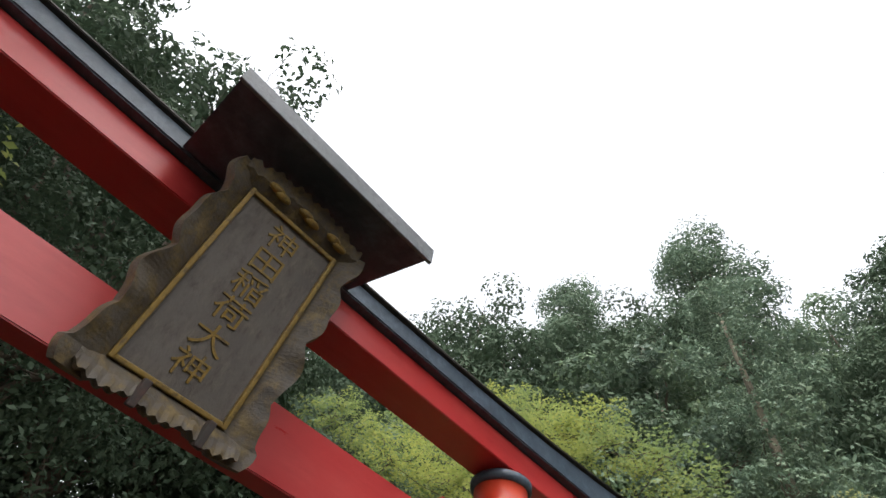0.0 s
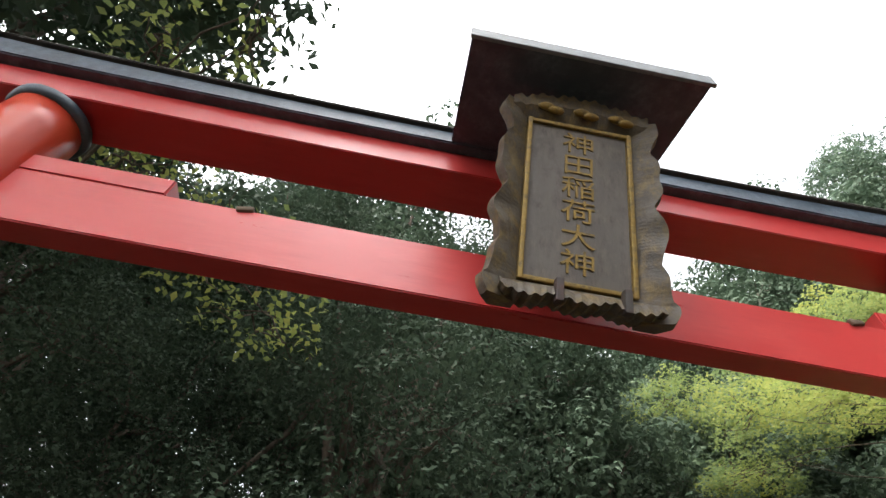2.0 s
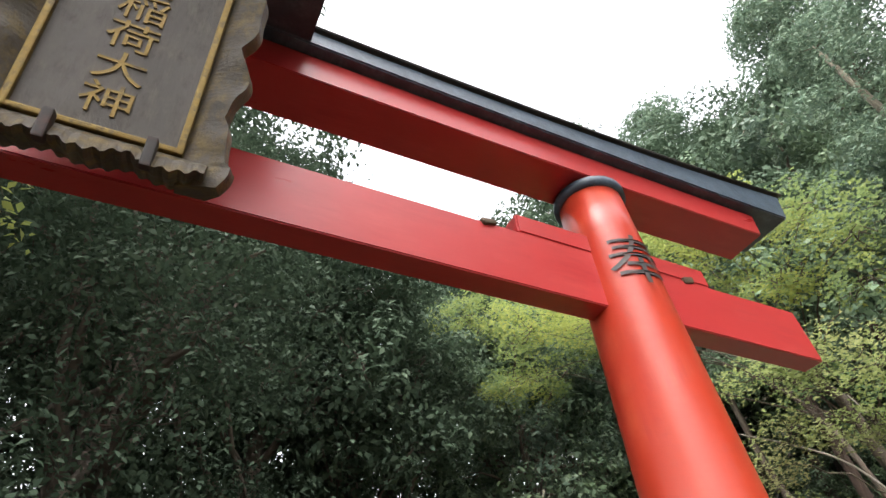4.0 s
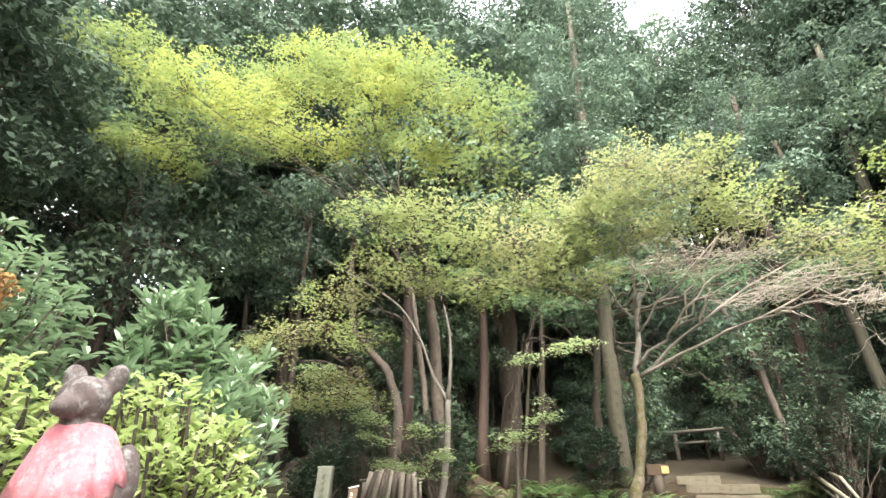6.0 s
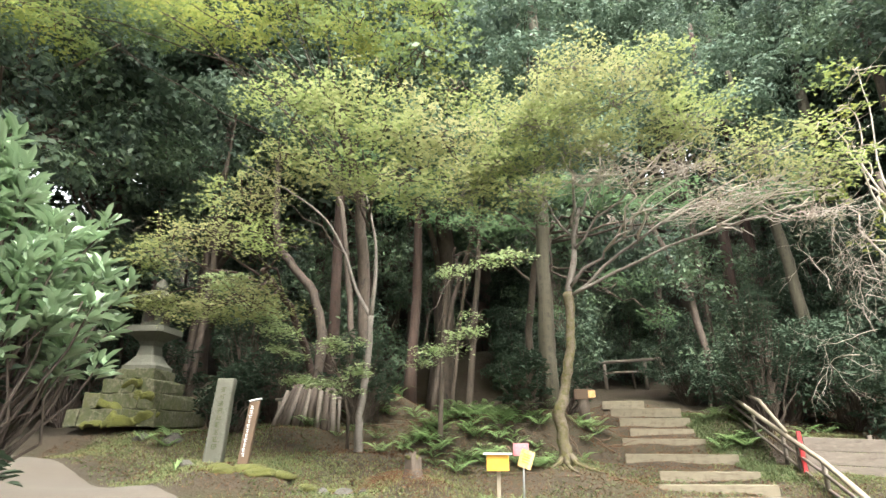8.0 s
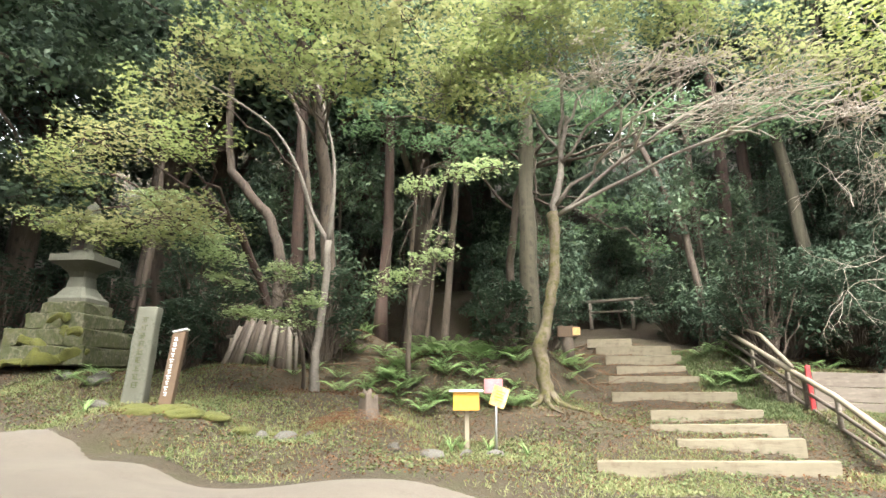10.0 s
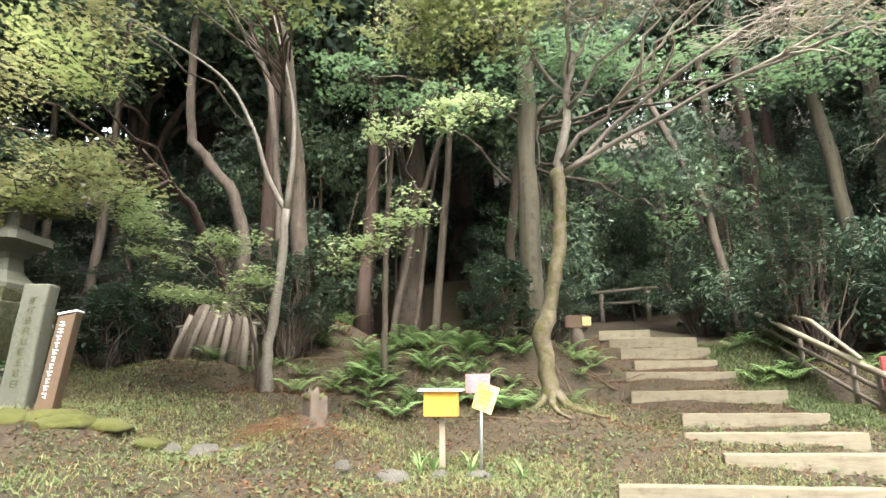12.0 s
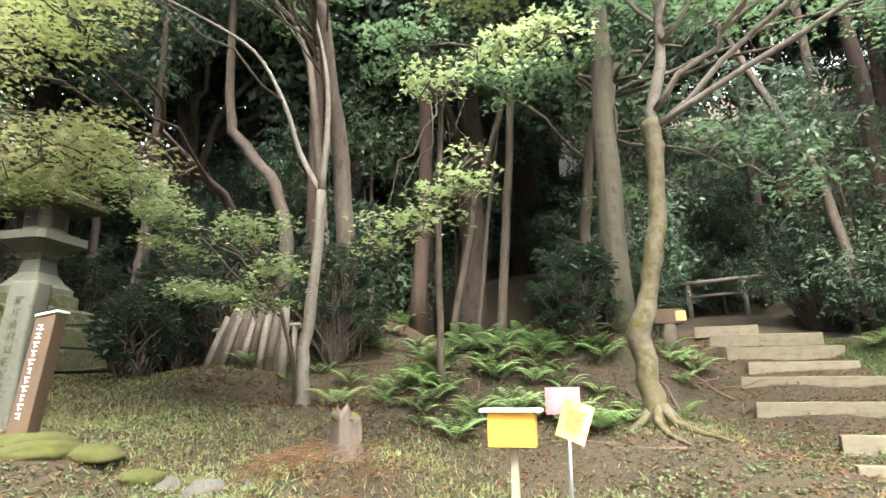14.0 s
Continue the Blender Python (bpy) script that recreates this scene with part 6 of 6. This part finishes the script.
for i, (x, y, r, n) in enumerate(((2.95, 10.6, 0.75, 110), (3.5, 11.6, 0.9, 130), (4.6, 11.0, 0.7, 90), (3.4, 12.9, 0.9, 100), (-1.9, 8.9, 0.55, 90), (-5.6, 8.4, 0.8, 100), (-3.45, -1.0, 0.5, 110), (-7.9, 6.7, 0.55, 90), (-7.2, 6.2, 0.45, 70), (-8.0, 7.4, 0.6, 90), (-7.6, 8.0, 0.9, 130), (-8.7, 8.4, 0.9, 110), (-10.8, 7.6, 0.9, 110), (-12.5, 6.6, 1.0, 110), (1.8, 15.5, 0.9, 90), (-1.7, 13.6, 0.8, 80), (5.9, 9.6, 0.9, 100))):
    g = ground_z(x, y)
    h = r * (2.0 if i == 0 else 1.25)
    whorl_shrub("evergreen_bush", (x, y, g), dome(rng, (x, y, g + h), (r, r, h), n, -0.7), 0.13, M_DARKLEAF, "dark evergreen bush in the shade of the wood", 9, 0.38, M_BARK, 60 + i, 0.3, 1)


# ---- ferns ----
def fern(seed, size):
    rg = np.random.default_rng(seed)
    vs, fs, o = [], [], 0
    for k in range(9):
        a = k * 2 * math.pi / 9 + rg.uniform(-0.25, 0.25)
        L = size * rg.uniform(0.75, 1.2)
        out = np.array([math.cos(a), math.sin(a), 0])
        side = np.array([-math.sin(a), math.cos(a), 0])
        for j in range(15):
            s = 0.15 + 0.85 * j / 14
            c = out * L * s * 0.9 + np.array([0, 0, L * (1.25 * s - 0.80 * s * s)])
            w = L * 0.21 * math.sin(math.pi * (0.12 + 0.86 * s) ** 0.8)
            for sg in (-1, 1):
                tip = c + side * sg * w + out * w * 0.35 - np.array([0, 0, w * 0.2])
                q = out * L * 0.030
                vs += [c - q, c + q, tip + q * 0.3, (c + tip) / 2 - q * 1.3]
                fs.append([o, o + 1, o + 2, o + 3])
                o += 4
    return np.array(vs), np.array(fs)


fern_kinds = []
for k in range(3):
    t = thing("fern", (0, 0, 0), "green fern clump on the shaded slope", "fern", "ferns on the slope")
    v, f = fern(70 + k, 0.44)
    mesh_np("fronds", v, f, M_FERN, t)
    fern_kinds.append(t)
rg = random.Random(9)
spots = [(rg.uniform(-3.9, -1.0), rg.uniform(6.9, 9.0)) for _ in range(46)] + [(rg.uniform(-1.6, -0.9), rg.uniform(6.6, 7.2)) for _ in range(4)] + [(rg.uniform(-6.0, -3.0), rg.uniform(7.0, 9.0)) for _ in range(14)] + [(rg.uniform(1.8, 2.6), rg.uniform(9.4, 12.8)) for _ in range(18)] + [(rg.uniform(-9, -5), rg.uniform(7.0, 9)) for _ in range(10)] + [(rg.uniform(-3.5, -1.5), rg.uniform(8.5, 11)) for _ in range(12)] + [(rg.uniform(3, 5.5), rg.uniform(8.6, 11)) for _ in range(10)] + [(rg.uniform(-8.6, -6.4), rg.uniform(4.7, 5.5)) for _ in range(4)] + [(rg.uniform(-2.9, -0.6), rg.uniform(7.6, 9.4)) for _ in range(16)] + [(rg.uniform(-1.2, -0.2), rg.uniform(9.8, 11.8)) for _ in range(8)] + [(rg.uniform(-4.2, -2.0), rg.uniform(6.3, 6.9)) for _ in range(6)] + [(rg.uniform(-6.5, -1.2), rg.uniform(8.6, 11.5)) for _ in range(40)]
for i, (x, y) in enumerate(spots):
    s = rg.uniform(0.6, 1.08)
    m = pose(x, y, ground_z(x, y), rg.uniform(-8, 8), rg.uniform(-8, 8), rg.uniform(0, 360)) @ Matrix.Diagonal((s, s, s, 1))
    if i < 3:
        fern_kinds[i].matrix_basis = m
    else:
        copy_thing(fern_kinds[i % 3], m)
# tufts at the signs
for i, (x, y, n) in enumerate(((-1.52, 4.85, 16), (-1.62, 4.80, 12), (-1.2, 4.95, 12), (-0.75, 4.9, 10), (-5.9, 3.55, 10))):
    t = thing("grass_tuft", (x, y, ground_z(x, y)), "tuft of long green strap leaves", "grass", "tufts beside the signs")
    r2 = np.random.default_rng(80 + i)
    it = []
    for k in range(n):
        a = r2.random() * 6.28
        L = r2.uniform(0.18, 0.36)
        s = np.linspace(0, 1, 6)
        c = np.stack([np.cos(a) * L * 0.6 * s ** 1.3, np.sin(a) * L * 0.6 * s ** 1.3, L * (1.25 * s - 0.7 * s ** 2)], 1)
        w = (0.009 * (1 - s ** 2) + 0.001)[:, None] * np.array([-np.sin(a), np.cos(a), 0])
        v = np.concatenate([c - w, c + w])
        f = np.array([[j, j + 1, j + 7, j + 6] for j in range(5)])
        it.append((v, f))
    v, f = joined(it)
    mesh_np("blades", v, f, M_FERN, t)

# ---- litter, grass and low growth on the bank ----
rng = np.random.default_rng(90)
n = 125000
x, y = rng.uniform(-10, 5, n), rng.uniform(3.0, 14, n)
keep = (y > road_edge(x) + rng.random(n) * 0.5)
x, y = x[keep], y[keep]
v, f = leaves(rng, np.stack([x, y, height(x, y) + 0.012 + 0.05 * np.array([noise.noise(Vector((a * 1.6, b * 1.6, 3))) for a, b in zip(x, y)])], 1), 1, 0.036, 0.55, "leaf", 0.5)
tagged(mesh_np("leaf_litter", v, f, M_LITTER), "scattered brown dead leaves on the ground", "leaf litter", kind="stuff")
n = 150000
x, y = rng.uniform(-9.5, 4.5, n), rng.uniform(2.9, 10, n)
dens = np.array([noise.noise(Vector((a * 0.7, b * 0.7, 5))) for a, b in zip(x, y)])
keep = (y > road_edge(x) - 0.05) & (dens + 0.42 - np.clip((y - 5.2) * 0.22, 0, 0.75) * (x < 1.6) > rng.random(n) * 0.6)
x, y = x[keep], y[keep]
z = height(x, y) + 0.05 * np.array([noise.noise(Vector((a * 1.6, b * 1.6, 3))) for a, b in zip(x, y)])
up = np.stack([rng.standard_normal(len(x)) * 0.5, rng.standard_normal(len(x)) * 0.5, np.ones(len(x))], 1)
v, f = leaves(rng, np.stack([x, y, z], 1), 1, 0.06, 0.0, "leaf", 0.16, up, 0.3)
tagged(mesh_np("grass", v, f, M_GRASS), "short sparse grass on the bank", "grass", kind="stuff")
n = 16000
x, y = rng.uniform(1.35, 2.7, n), rng.uniform(7.4, 13.5, n)
keep = x > np.interp(y, [7.4, 8.7, 9.9, 12.4, 13.5], [2.2, 1.95, 1.6, 1.3, 0.8])
x, y = x[keep], y[keep]
up = np.stack([rng.standard_normal(len(x)) * 0.5, rng.standard_normal(len(x)) * 0.5, np.ones(len(x))], 1)
v, f = leaves(rng, np.stack([x, y, height(x, y)], 1), 1, 0.08, 0.0, "leaf", 0.18, up, 0.3)
tagged(mesh_np("verge_grass", v, f, M_WEED), "fresh green grass between the steps and the railing", "grass", kind="stuff")
n = 12000
x, y = rng.uniform(-9.5, 4.5, n), rng.uniform(2.9, 9, n)
dens = np.array([noise.noise(Vector((a * 0.9 + 9, b * 0.9, 2))) for a, b in zip(x, y)])
keep = (y > road_edge(x)) & (dens > -0.05)
x, y = x[keep], y[keep]
v, f = leaves(rng, np.stack([x, y, height(x, y) + 0.03], 1), 3, 0.038, 0.5, "leaf", 0.6)
tagged(mesh_np("low_weeds", v, f, M_WEED), "low round-leaved weeds on the bank", "weeds", kind="stuff")
for i in range(26):
    rr = np.random.default_rng(200 + i)
    xx, yy = rr.uniform(-6, 0), rr.uniform(6.2, 11)
    a, L = rr.uniform(0, 3.1), rr.uniform(0.4, 1.3)
    g0, g1 = ground_z(xx, yy), ground_z(xx + L * math.cos(a), yy + L * math.sin(a))
    ob = tube("fallen_branch", bend((0, 0, 0.02), (L * math.cos(a), L * math.sin(a), g1 - g0 + 0.02), 6, 0.02, 0.02, rr), np.linspace(0.016, 0.006, 6), M_POSTWOOD, None, 6)
    ob.matrix_basis = pose(xx, yy, g0)
    tagged(ob, "thin fallen branch on the leaf litter", "branch", "fallen branches")
